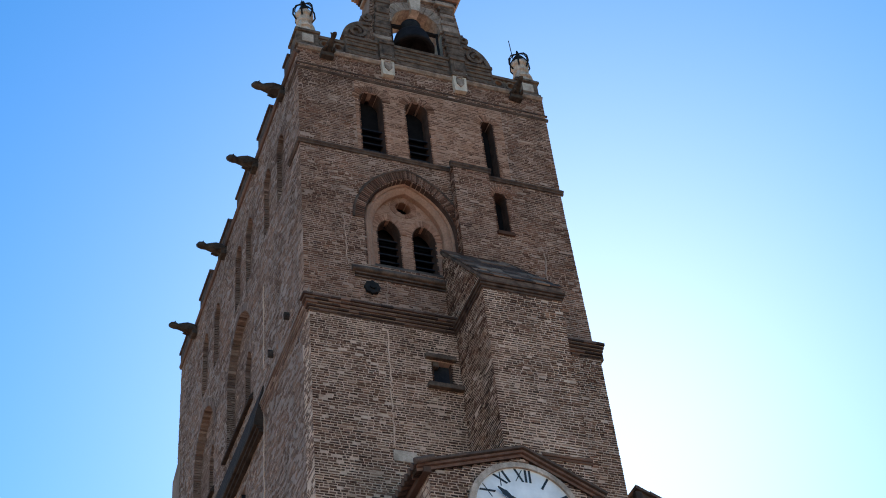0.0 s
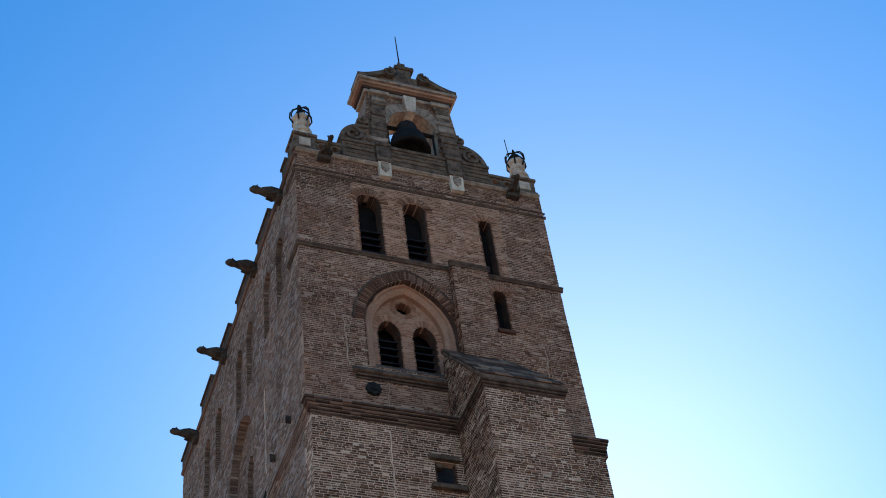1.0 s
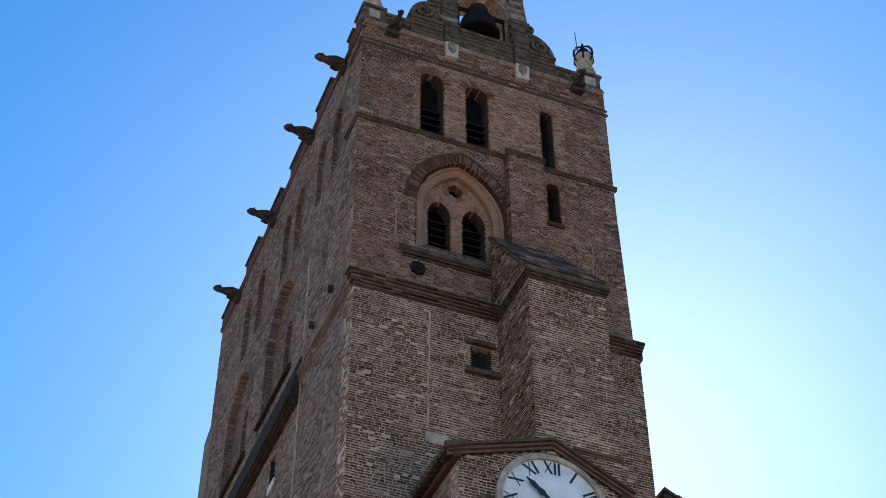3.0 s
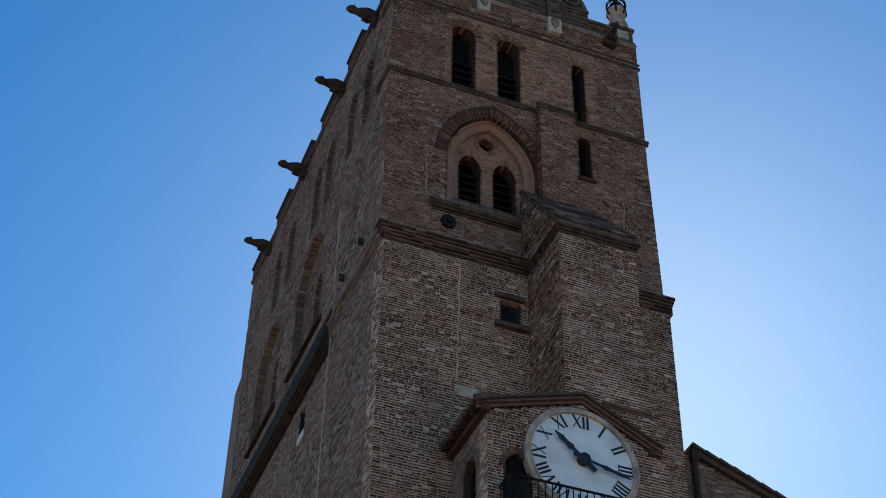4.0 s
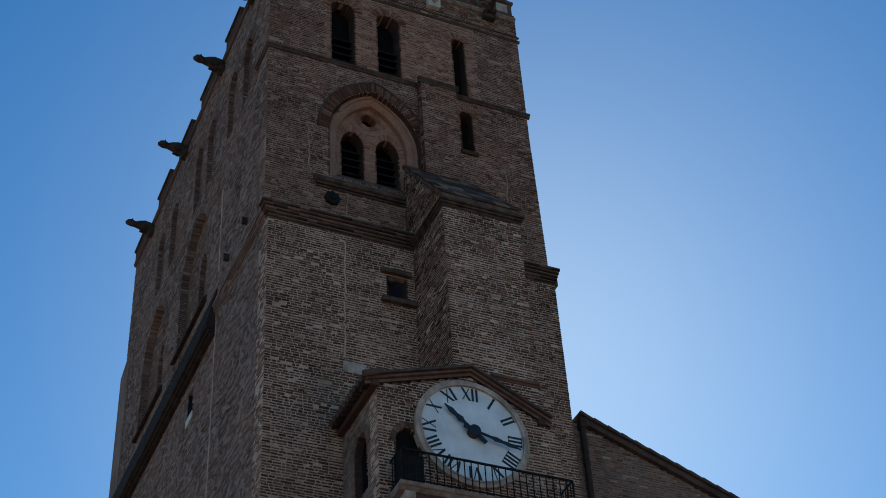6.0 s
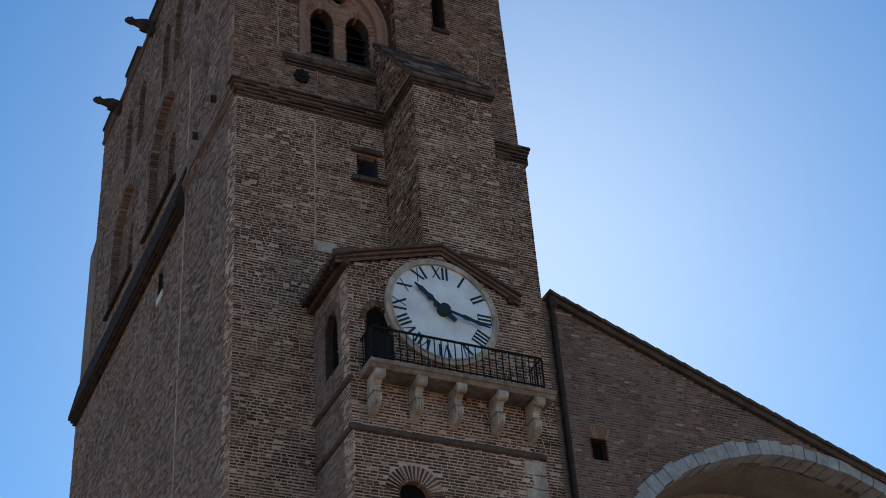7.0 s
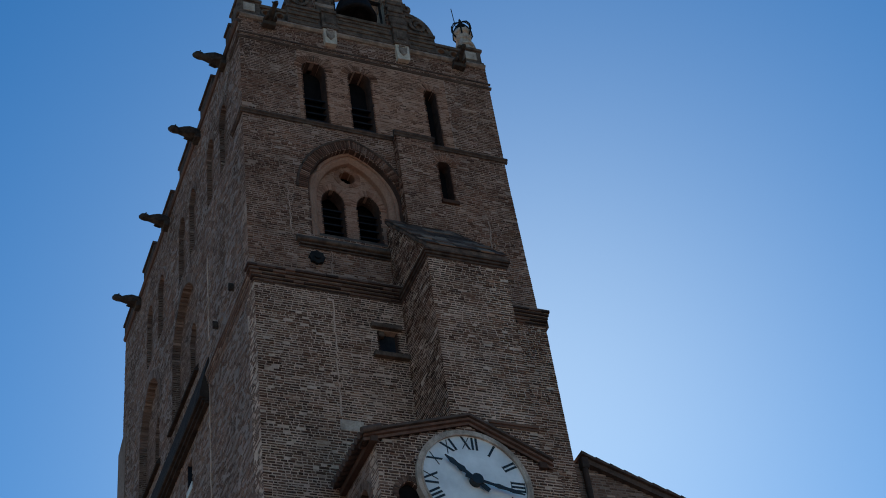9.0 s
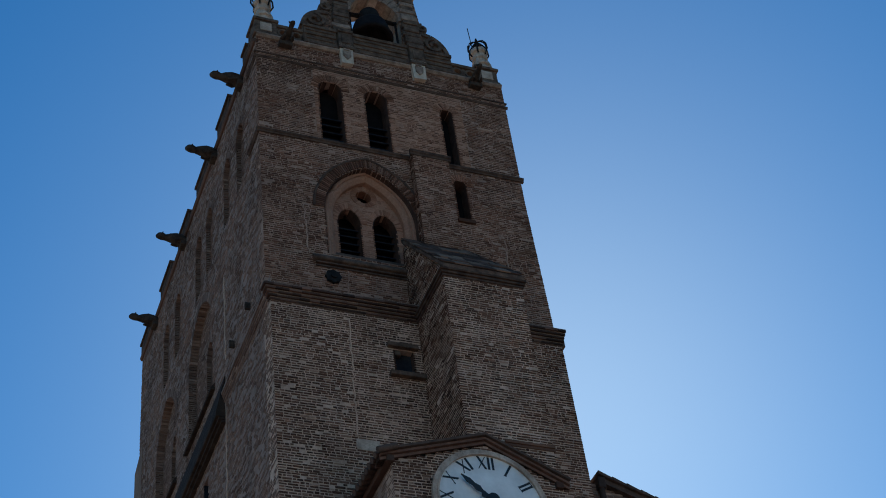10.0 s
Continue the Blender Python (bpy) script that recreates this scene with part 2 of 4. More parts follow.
# Openings: half-width by height, about a middle line.
class Opening:
    def __init__(self, middle, half, sill, spring, rise=None, round_hole=False):
        self.m, self.h, self.sill, self.spring = middle, half, sill, spring
        self.rise = half if rise is None else rise
        self.round_hole = round_hole
        self.top = spring + self.rise

    def width(self, z):
        if self.round_hole:
            d = abs(z - self.spring)
            return math.sqrt(self.h ** 2 - d * d) if d < self.h else 0
        if z < self.sill or z > self.top:
            return 0
        if z <= self.spring:
            return self.h
        if self.rise <= 0:
            return 0
        if self.rise <= self.h * 1.001:
            return self.h * math.sqrt(max(0, 1 - ((z - self.spring) / self.rise) ** 2))
        # pointed: two arcs, each struck from the far side of the middle
        c = (self.rise ** 2 - self.h ** 2) / (2 * self.h)
        r = self.h + c
        return max(0, math.sqrt(max(0, r * r - (z - self.spring) ** 2)) - c)

    def curve(self, grow=0.0, steps=14):
        """Points from the left spring over the crown to the right spring, grown outwards."""
        if self.round_hole:
            return [(self.m + (self.h + grow) * math.cos(a), self.spring + (self.h + grow) * math.sin(a)) for a in [2 * math.pi * i / 28 for i in range(28)]]
        if self.rise <= self.h * 1.001:
            return [(self.m - (self.h + grow) * math.cos(math.pi * i / (2 * steps)), self.spring + (self.rise + grow) * math.sin(math.pi * i / (2 * steps))) for i in range(2 * steps + 1)]
        c = (self.rise ** 2 - self.h ** 2) / (2 * self.h)
        r = self.h + c + grow
        top = math.acos(c / r)
        left = [(self.m + c - r * math.cos(top * i / steps), self.spring + r * math.sin(top * i / steps)) for i in range(steps + 1)]
        return left + [(2 * self.m - u, w) for u, w in reversed(left[:-1])]

    def outline(self, grow=0.0):
        if self.round_hole:
            return self.curve(grow)
        if self.rise <= 0:
            return [(self.m - self.h, self.sill), (self.m - self.h, self.spring), (self.m + self.h, self.spring), (self.m + self.h, self.sill)]
        return [(self.m - self.h - grow, self.sill)] + self.curve(grow) + [(self.m + self.h + grow, self.sill)]


def free_spans(u0, u1, z, openings, grow=0.0, arch=0.0):
    spans = [(u0, u1)]
    for o in openings:
        w = o.width(z)
        if w <= 0:
            continue
        g = grow + (arch if o.rise > 0 and z > o.spring else 0)
        a, b = o.m - w - g, o.m + w + g
        spans = [s for x0, x1 in spans for s in ((x0, min(x1, a)), (max(x0, b), x1)) if s[1] - s[0] > 0.02]
    return spans


COURSE = 0.081


def masonry(parent, put, u0, u1, z0, z1, openings=(), thick=0.6, skip=(), brick=None, top=None, ends=None, name="wall", label="", rough=1.0, lap=0.0, mortar=None, smear=0.0):
    """A brick wall: a core of lime mortar in courses, and the bricks proud of it. top(u): the wall's upper edge, where it slopes;
    ends(z): its two ends, where they lean; skip: spans (u0, u1, z0, z1) whose bricks are laid elsewhere;
    lap: how far the bricks reach past the core at the corner; smear: how many bricks lie hidden under mortar."""
    core, bricks = Mesh(), Mesh()
    rnd = random.Random(int(abs(u0 * 37 + z0 * 91 + u1 * 13) * 10))
    z, below = z0, []
    while z < z1 - 0.01:
        h = min(COURSE * rnd.uniform(0.88, 1.12) * (2.0 if z < 11.5 else 1.0), z1 - z)
        a, b = ends(z) if ends else (u0, u1)
        if top:  # the stretch that is still under the slope
            n = 160
            inside = [a + (b - a) * i / n for i in range(n + 1) if top(a + (b - a) * i / n) >= z + h]
            if not inside:
                break
            a, b = inside[0], inside[-1]
        now = free_spans(a, b, z + h / 2, openings, 0.045)
        for s0, s1 in now:
            core.prism([(s0, z), (s1, z), (s1, z + h), (s0, z + h)], 0.0, -thick, put)
            for r0, r1 in below:  # bond the stepped courses of an arch to one another
                if min(r1, s1) > max(r0, s0) and abs(r0 - s0) > 1e-4 and abs(r1 - s1) > 1e-4:
                    core.face([put(r0, z, -thick), put(s0, z, -thick), put((max(r0, s0) + min(r1, s1)) / 2, z, -thick * 0.6)])
        below = now
        for s0, s1 in free_spans(a - lap, b, z + h / 2, openings, 0.0, 0.07):
            u = s0
            first = rnd.uniform(0.08, 0.24)
            while u < s1 - 0.015:
                w = first if u == s0 else rnd.choice((0.11, 0.14, 0.18, 0.22, 0.27)) * rnd.uniform(0.9, 1.1)
                e = min(u + w, s1)
                if s1 - e < 0.07:
                    e = s1
                # mortar has run over some stretches and hides the bricks there
                cover = noise.noise(Vector((u * 0.55 + u0, z * 1.3, thick))) + 0.6 * noise.noise(Vector((u * 1.9, z * 4.0 + z0, 3.1)))
                hidden = 0.025 + smear + max(0.0, cover - 0.3) * 0.2
                if rnd.random() > hidden and not any(k[0] < (u + e) / 2 < k[1] and k[2] < z < k[3] for k in skip):
                    g, d = rnd.uniform(0.006, 0.019), rnd.uniform(0.004, 0.02) * rough
                    ea, eb = (0.0 if u == s0 else g), (0.0 if e == s1 else g)
                    joint = (0.0205 - 0.010 * min(0.5, max(-0.5, cover))) * (h / COURSE)
                    low, high = z + joint + rnd.uniform(-0.008, 0.006), z + h - joint + rnd.uniform(-0.008, 0.006)
                    t, q = rnd.uniform(-0.012, 0.008), rnd.uniform(-0.008, 0.008)
                    p = [put(u + ea, low, -0.01), put(e - eb, low + t, -0.01), put(e - eb, high + q, -0.01), put(u + ea, high, -0.01),
                         put(u + ea, low, d), put(e - eb, low + t, d), put(e - eb, high + q, d), put(u + ea, high, d)]
                    bricks.shell(p, [(4, 5, 6, 7), (0, 1, 5, 4), (1, 2, 6, 5), (2, 3, 7, 6), (3, 0, 4, 7)])
                u = e
        z += h
    core_ob = part(name, core, mortar or MORTAR, parent, label, weld=True)
    part("brickwork", bricks, brick or BRICK, core_ob, kind="stuff")
    return core_ob


def voussoirs(parent, put, o, deep, out, material, count, name="brick", proud=0.03, back=0.4, gap=0.12, inner=0.0):
    """The separate wedge bricks or stones of an arch over an opening."""
    lo, hi = o.curve(inner, 40), o.curve(inner + deep, 40)
    closed = o.round_hole

    def at(line, f):
        f = f * (len(line) if closed else len(line) - 1)
        i = int(min(f, len(line) - (0 if closed else 1) - 1e-6))
        a, b = line[i % len(line)], line[(i + 1) % len(line)]
        return (a[0] + (b[0] - a[0]) * (f - i), a[1] + (b[1] - a[1]) * (f - i))
    rnd = random.Random(count)
    for k in range(count):
        f0, f1 = (k + gap / 2) / count, (k + 1 - gap / 2) / count
        m = Mesh()
        j = rnd.uniform(0, 0.012)
        m.prism([at(lo, f0), at(lo, f1), at(hi, f1), at(hi, f0)], out + proud * 0 + j, -back, put)
        part(name, m, material, parent)


def lining(parent, put, o, depth, material, name="reveal", width=0.05):
    """The smooth inner faces of an opening, as deep as the wall."""
    a, b = o.outline(-0.0), o.outline(width)
    m = Mesh()
    k = len(a)
    last = k if o.round_hole else k - 1
    for i in range(last):
        j = (i + 1) % k
        m.prism([a[i], a[j], b[j], b[i]], -0.012, -depth, put)
    return part(name, m, material, parent, weld=True)


def moulding(parent, put, u0, u1, profile, material, name="string_course", label="", bevel=0.012):
    """profile: (d, z) pairs, pushed along the wall."""
    m = Mesh()
    m.prism(profile, u0, u1, lambda d, z, u: put(u, z, d))
    return part(name, m, material, parent, label, bevel)


# ---- the plan, in metres ----
XL, XR = 9.47, 18.2             # the tower's flanks
YF, YU, YB = 30.0, 30.4, 47.9   # its lower front, upper front and back
GROUND = -EYE
Z_MID, Z_UP, Z_BAND, Z_TOP = 28.2, 35.45, 39.05, 40.15

# ---- ground ----
m = Mesh()
m.box(-900, 900, -900, 900, GROUND - 0.5, GROUND)
part("ground", m, PAVING, None, "grey stone paving of the church square", kind="structure")
# unseen plain walls added behind and beside the camera to bounce warm sunlight
for n_, box in (("wall_south", (-45, 45, -15, -14)), ("wall_west", (-31, -30, -14, 60))):
    m = Mesh()
    m.box(*box, GROUND, GROUND + 10)
    part(n_, m, BOUNCE_WALL, None, "unseen plain pink wall added to bounce warm light onto the tower", kind="structure")

# ---- tower ----
tower = thing("church_tower", (13.8, 30.0, GROUND), "tall weathered brick church tower with stepped string courses", "church tower")
low_front, up_front, low_side, up_side = front(YF), front(YU), flank(XL), flank(XL)

square_window = Opening(13.21, 0.27, 26.25, 27.12, 0)
masonry(tower, low_front, XL, XR, GROUND, Z_MID, [square_window], 0.7, label="lower brick front with dark and pale courses")
big_arch = Opening(12.88, 1.46, 30.75, 32.62, 2.1)
bell_1 = Opening(11.90, 0.385, 35.6, 38.17)
bell_2 = Opening(13.45, 0.38, 35.6, 38.14)
bell_3 = Opening(15.92, 0.21, 35.62, 38.16)
bell_4 = Opening(15.99, 0.2, 33.2, 34.76)
RELAID = (11.35, 16.5, 35.62, 39.0)  # a stretch of newer, redder brick between the bell openings
masonry(tower, up_front, XL, XR, Z_MID, Z_TOP, [big_arch, bell_1, bell_2, bell_3, bell_4], 0.5, skip=[RELAID], brick=UPPER_BRICK, mortar=UPPER_MORTAR, ends=lambda z: (XL, XR + max(0.0, 34.5 - z) * 0.018), label="upper brick front of the belfry")
masonry(tower, front(YU - 0.006), *RELAID, [bell_1, bell_2, bell_3], 0.05, brick=ORANGE_BRICK, mortar=ORANGE_MORTAR, rough=0.6, smear=0.1, name="relaid_wall", label="relaid orange brick around the bell openings")

slit = Opening(37.1, 0.28, 26.25, 27.2, 0)
masonry(tower, low_side, YF + 0.7, YB, GROUND, Z_MID, [slit], 0.7, lap=0.7, rough=0.9, smear=0.3, brick=FLANK_BRICK, mortar=FLANK_MORTAR, label="long rough brick flank wall")
arch_a = Opening(37.75, 1.55, 29.7, 32.6, 2.0)
arch_b = Opening(42.6, 1.5, 29.7, 32.4, 2.0)
narrow = [Opening(y, 0.42, 35.3, 37.45, 0.62) for y in (32.55, 34.15, 36.5, 37.95, 41.0, 42.75)]
masonry(tower, up_side, YU + 0.5, 47.05, Z_MID, 39.9, [arch_a, arch_b] + narrow, 0.5, lap=0.5, rough=0.9, smear=0.3, brick=FLANK_BRICK, mortar=FLANK_MORTAR, label="upper flank wall with blind arches")
# the backs of the blind arches
for o in (arch_a, arch_b):
    lancet = Opening(o.m - 0.25, 0.42, o.sill + 0.4, o.spring - 0.4, 0.75)
    masonry(tower, flank(XL + 0.26), o.m - o.h - 0.1, o.m + o.h + 0.1, o.sill - 0.1, o.top + 0.1, [lancet], 0.3, rough=0.8, brick=FLANK_BRICK, mortar=FLANK_MORTAR, name="blind_arch_panel")
    ring = masonry(tower, lambda u, w, d, o=o: (XL + u, o.m + o.h + 0.025 - d, w), 0.0, 0.26, o.sill, o.spring, [], 0.03, rough=0.8, brick=BROWN_BRICK, mortar=BROWN_MORTAR, name="jamb")
    voussoirs(ring, up_side, o, 0.30, 0.015, FLANK_BRICK, 52, back=0.27, inner=0.0, gap=0.25)
    inner = masonry(tower, lambda u, w, d, o=lancet: (XL + 0.26 + u, o.m + o.h + 0.025 - d, w), 0.0, 0.14, lancet.sill, lancet.spring, [], 0.03, rough=0.8, brick=BROWN_BRICK, mortar=BROWN_MORTAR, name="jamb")
    voussoirs(inner, flank(XL + 0.26), lancet, 0.2, 0.012, FLANK_BRICK, 26, back=0.14, inner=0.0, gap=0.25)
    m = Mesh()
    m.box(XL + 0.40, XL + 0.46, lancet.m - 0.6, lancet.m + 0.6, lancet.sill - 0.2, lancet.top + 0.2)
    part("blocked_panel", m, FLANK_BRICK, tower)
for o in narrow:
    masonry(tower, flank(XL + 0.16), o.m - o.h - 0.1, o.m + o.h + 0.1, o.sill - 0.1, o.top + 0.1, [], 0.2, rough=0.8, brick=FLANK_BRICK, mortar=FLANK_MORTAR, name="blind_arch_panel")
    ring = masonry(tower, lambda u, w, d, o=o: (XL + u, o.m + o.h + 0.025 - d, w), 0.0, 0.16, o.sill, o.spring, [], 0.03, rough=0.8, brick=BROWN_BRICK, mortar=BROWN_MORTAR, name="jamb")
    voussoirs(ring, up_side, o, 0.22, 0.012, FLANK_BRICK, 24, back=0.17, inner=0.0, gap=0.25)

# back, right flank and roof close the body
m = Mesh()
m.box(XL + 0.7, XR - 0.7, YB - 0.7, YB, GROUND, Z_MID)
m.box(XL + 0.5, XR - 0.5, 46.55, 47.05, Z_MID, 39.9)
part("back_wall", m, BROWN_MORTAR, tower)
m = Mesh()
m.box(XR - 0.7, XR, YF + 0.7, YB, GROUND, Z_MID)
m.box(XR - 0.5, XR, YU + 0.5, 47.05, Z_MID, 39.9)
part("right_wall", m, BROWN_MORTAR, tower)
# unseen roof deck, made pale to bounce sunlight under the bell arch
m = Mesh()
m.box(XL + 0.2, XR - 0.2, YU + 0.2, 46.9, 39.6, 39.8)
part("roof", m, BOUNCE_ROOF, tower)
m = Mesh()
m.box(XL + 0.5, XR - 0.5, YU + 0.55, 46.5, 35.2, 35.4)
m.box(XL + 0.5, XR - 0.5, YU + 0.55, 46.5, 30.2, 30.4)
part("belfry_floor", m, LOUVRE, tower)
# a weathered buttress at the far corner
m = Mesh()
m.prism([(46.5, Z_MID), (47.75, Z_MID), (47.75, 34.85), (46.5, 35.35)], -0.02, 1.2, lambda u, w, d: (XL + d, u, w))
part("corner_buttress", m, BROWN_MORTAR, tower)

# string courses
STEPS = [  # bottom and top of each brick course of the corbelled string, and how far it stands out
    (0.0, 0.065, 0.05), (0.09, 0.155, 0.10), (0.18, 0.245, 0.15), (0.27, 0.335, 0.20), (0.36, 0.43, 0.25)]
for u0, u1, put in ((XL, 13.75, low_front), (16.1, XR, low_front), (YF, 35.2, low_side)):
    for a, b, d in STEPS:
        d *= 0.55 if put is low_side else 1.0  # worn back along the flank
        e0 = u0 - d if u0 in (XL, YF) else u0
        e1 = u1 + d * 0.4 if u1 in (XR, YB) else u1
        m = Mesh()
        u, rnd = e0, random.Random(int(a * 100 + u0))
        while u < e1 - 0.02:
            e = min(u + rnd.uniform(0.24, 0.4), e1)
            if e1 - e < 0.1:
                e = e1
            jut = d + rnd.uniform(-0.012, 0.008)
            m.prism([(-0.1, Z_MID + a), (jut, Z_MID + a + 0.004), (jut, Z_MID + b), (-0.1, Z_MID + b)], u + 0.004, e - 0.004, lambda dd, z, uu, put=put: put(uu, z, dd))
            u = e
        s_ = part("string_course", m, SOOT_BRICK if put is low_front else FLANK_BRICK, tower, "corbelled brick string course")
        m = Mesh()
        m.prism([(-0.1, Z_MID + b - 0.004), (d - 0.008, Z_MID + b - 0.004), (d - 0.008, Z_MID + b + 0.028), (-0.1, Z_MID + b + 0.028)], e0 + 0.03, e1, lambda dd, z, uu, put=put: put(uu, z, dd))
        part("mortar_joint", m, BROWN_MORTAR, s_)
    m = Mesh()
    rise, jut_ = (0.95, 0.13) if put is low_side else (0.75, 0.24)
    e0 = u0 + 0.02 if u0 in (XL, YF) else u0
    back = -0.02 if put is low_side else -0.42
    m.prism([(back, Z_MID - 0.02), (0.02, Z_MID - 0.02), (0.02, Z_MID + 0.42), (jut_, Z_MID + 0.43), (jut_, Z_MID + 0.46), (back, Z_MID + rise)], e0, u1 + (0.1 if u1 in (XR, YB) else 0), lambda dd, z, uu, put=put: put(uu, z, dd))
    part("weathering", m, SLATE if put is low_front else FLANK_MORTAR, tower, "sloping grey weathering", bevel=0.015)
# wide tiled ledge below the blind arches
m = Mesh()
m.prism([(-0.05, 27.62), (0.3, 27.66), (0.3, 27.8), (0.03, 29.15), (-0.05, 29.2)], 34.75, 47.85, lambda dd, z, uu: low_side(uu, z + 0.14, dd))
part("ledge", m, LEDGE, tower, "dark tiled sloping ledge", bevel=0.02)
for d, z in ((0.22, 27.68), (0.14, 27.58)):  # stepped bricks that carry the ledge
    m = Mesh()
    m.box(XL - d, XL + 0.05, 34.75, 47.8, z, z + 0.075)
    part("ledge_corbel", m, LEDGE, tower)
for y0, y1 in ((35.95, 39.45), (40.9, 44.2)):  # small tiled sills under the blind arches
    m = Mesh()
    m.prism([(-0.05, 29.76), (0.14, 29.72), (0.14, 29.8), (-0.05, 30.1)], y0, y1, lambda dd, z, uu: up_side(uu, z, dd))
    part("arch_sill", m, LEDGE, tower, bevel=0.015)
for y, z0, z1 in ((34.7, 28.9, 16.0), (34.65, 33.2, 29.9)):  # pale seams in the flank
    m, z, rnd = Mesh(), z0, random.Random(int(z0))
    uy = y
    while z > z1:
        ny, nz = y + rnd.uniform(-0.05, 0.05), z - rnd.uniform(0.1, 0.25)
        m.prism([(uy - 0.03, z), (uy + 0.03, z), (ny + 0.03, nz), (ny - 0.03, nz)], -0.01, 0.03, low_side)
        uy, z = ny, nz
    part("mortar_seam", m, MORTAR, tower, weld=True)

BEAD = [(-0.05, 0.0), (0.05, 0.0), (0.05, 0.06), (0.09, 0.09), (0.09, 0.16), (-0.05, 0.22)]
for u0, u1, put in ((XL - 0.09, 14.36, up_front), (15.56, XR + 0.09, up_front), (YU, 31.5, up_side)):
    moulding(tower, put, u0, u1, [(d, Z_UP + z) for d, z in BEAD], SOOTY)
for u0, u1, put in ((XL - 0.07, XR + 0.07, up_front), (YU, 31.5, up_side)):
    moulding(tower, put, u0, u1, [(d * 0.6, Z_BAND + z * 0.6) for d, z in BEAD], SOOTY)
    moulding(tower, put, u0, u1, [(-0.05, 39.30), (0.03, 39.30), (0.03, 39.36), (-0.05, 39.36)], SOOTY)

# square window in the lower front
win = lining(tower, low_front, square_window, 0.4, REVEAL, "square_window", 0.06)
for n_, (a, b, c, d, e) in {"lintel": (12.72, 13.62, 27.12, 27.27, 0.13), "sill": (12.72, 13.78, 26.10, 26.25, 0.15)}.items():
    m = Mesh()
    m.box(a, b, YF - e, YF + 0.06, c, d)
    part(n_, m, GREY_STONE, win, bevel=0.02)
m = Mesh()
m.box(12.9, 13.5, YF + 0.2, YF + 0.26, 26.2, 27.4)
part("shutter", m, LOUVRE, win, "closed grey shutter")
m = Mesh()
m.box(12.94, 13.13, YF + 0.02, YF + 0.2, 26.92, 27.12)
part("corbel", m, GREY_STONE, win, bevel=0.03)
m = Mesh()
m.box(11.58, 12.25, YF - 0.02, YF + 0.1, 23.5, 23.85)
part("stone_block", m, STONE, tower, "pale stone block let into the brickwork", bevel=0.02)

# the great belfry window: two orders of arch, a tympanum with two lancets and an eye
# the arch's inner shade is in the lining's dark colour
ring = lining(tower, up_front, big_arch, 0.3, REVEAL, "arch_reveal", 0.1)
voussoirs(ring, up_front, big_arch, 0.30, 0.03, UPPER_BRICK, 74, back=0.2, inner=0.03, gap=0.34)
hood = Mesh()
hood.tube([(u, YU - 0.02, w) for u, w in big_arch.curve(0.36)], 0.045, 6)
part("hood_mould", hood, SOOTY, ring)
order = Opening(12.92, 1.14, 30.8, 32.72, 1.76)
panel_y = YU + 0.28
m = Mesh()
a, b, c_ = order.outline(0.0), order.outline(0.1), order.outline(0.36)
for i in range(len(a) - 1):
    m.prism([b[i], b[i + 1], c_[i + 1], c_[i]], 0.0, -0.3, front(panel_y))
    m.shell([front(panel_y)(*p, d) for p, d in ((a[i], -0.1), (a[i + 1], -0.1), (b[i + 1], 0.0), (b[i], 0.0), (a[i], -0.3), (a[i + 1], -0.3))], [(0, 1, 2, 3), (4, 5, 1, 0)])
second = part("inner_order", m, WARM_MORTAR, tower, "moulded inner order of the arch", weld=True)
m = Mesh()  # a round moulding in the angle between the two orders
m.tube([(u, panel_y - 0.02, w) for u, w in order.outline(0.25)], 0.07, 10)
part("roll_moulding", m, WARM_MORTAR, second)
lancets = [Opening(12.35, 0.35, 31.38, 32.78, 0.56), Opening(13.48, 0.36, 31.38, 32.78, 0.55)]
eye = Opening(12.89, 0.25, 33.98, 33.98, 0, True)
eye.sill, eye.top = 33.68, 34.28
tymp = masonry(tower, front(YU + 0.55), 11.3, 14.5, 30.8, 35.0, lancets + [eye], 0.3, brick=WARM, mortar=WARM_MORTAR, rough=0.3, smear=0.25, name="tympanum", label="warm brick tympanum with two lancets and an eye")
for o in lancets:
    r_ = lining(tower, front(YU + 0.55), o, 0.42, REVEAL, "lancet_reveal", 0.07)
    voussoirs(r_, front(YU + 0.55), o, 0.2, 0.012, WARM, 30, back=0.15, inner=0.02)
    for k in range(5):
        m = Mesh()
        z = 31.46 + 0.3 * k
        m.prism([(0.0, z), (0.03, z), (0.03, z + 0.04), (-0.28, z + 0.3), (-0.31, z + 0.26)], o.m - 0.36, o.m + 0.36, lambda dd, zz, uu: (uu, YU + 0.8 - dd, zz))
        part("louvre_slat", m, LOUVRE, r_)
r_ = lining(tower, front(YU + 0.55), eye, 0.3, WARM, "oculus_reveal", 0.05)
voussoirs(r_, front(YU + 0.55), eye, 0.16, 0.012, WARM, 30, back=0.15, inner=0.02)
# near-black sheet for the unlit inside seen through the tympanum
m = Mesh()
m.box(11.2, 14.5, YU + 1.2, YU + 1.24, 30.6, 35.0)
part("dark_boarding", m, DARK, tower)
m = Mesh()
m.prism([(-0.56, 30.5), (0.02, 30.34), (0.12, 30.37), (0.15, 30.4), (0.15, 30.46), (-0.56, 31.42)], 10.9, 14.36, lambda dd, z, uu: (uu, YU - dd, z))
part("window_sill", m, SLATE, tower, "sloping grey sill", bevel=0.02)
for z0, z1, d in ((30.16, 30.22, 0.05), (30.25, 30.31, 0.10)):
    m = Mesh()
    m.box(10.98, 14.36, YU - d, YU + 0.1, z0, z1)
    part("sill_moulding", m, SOOTY, tower, bevel=0.012)
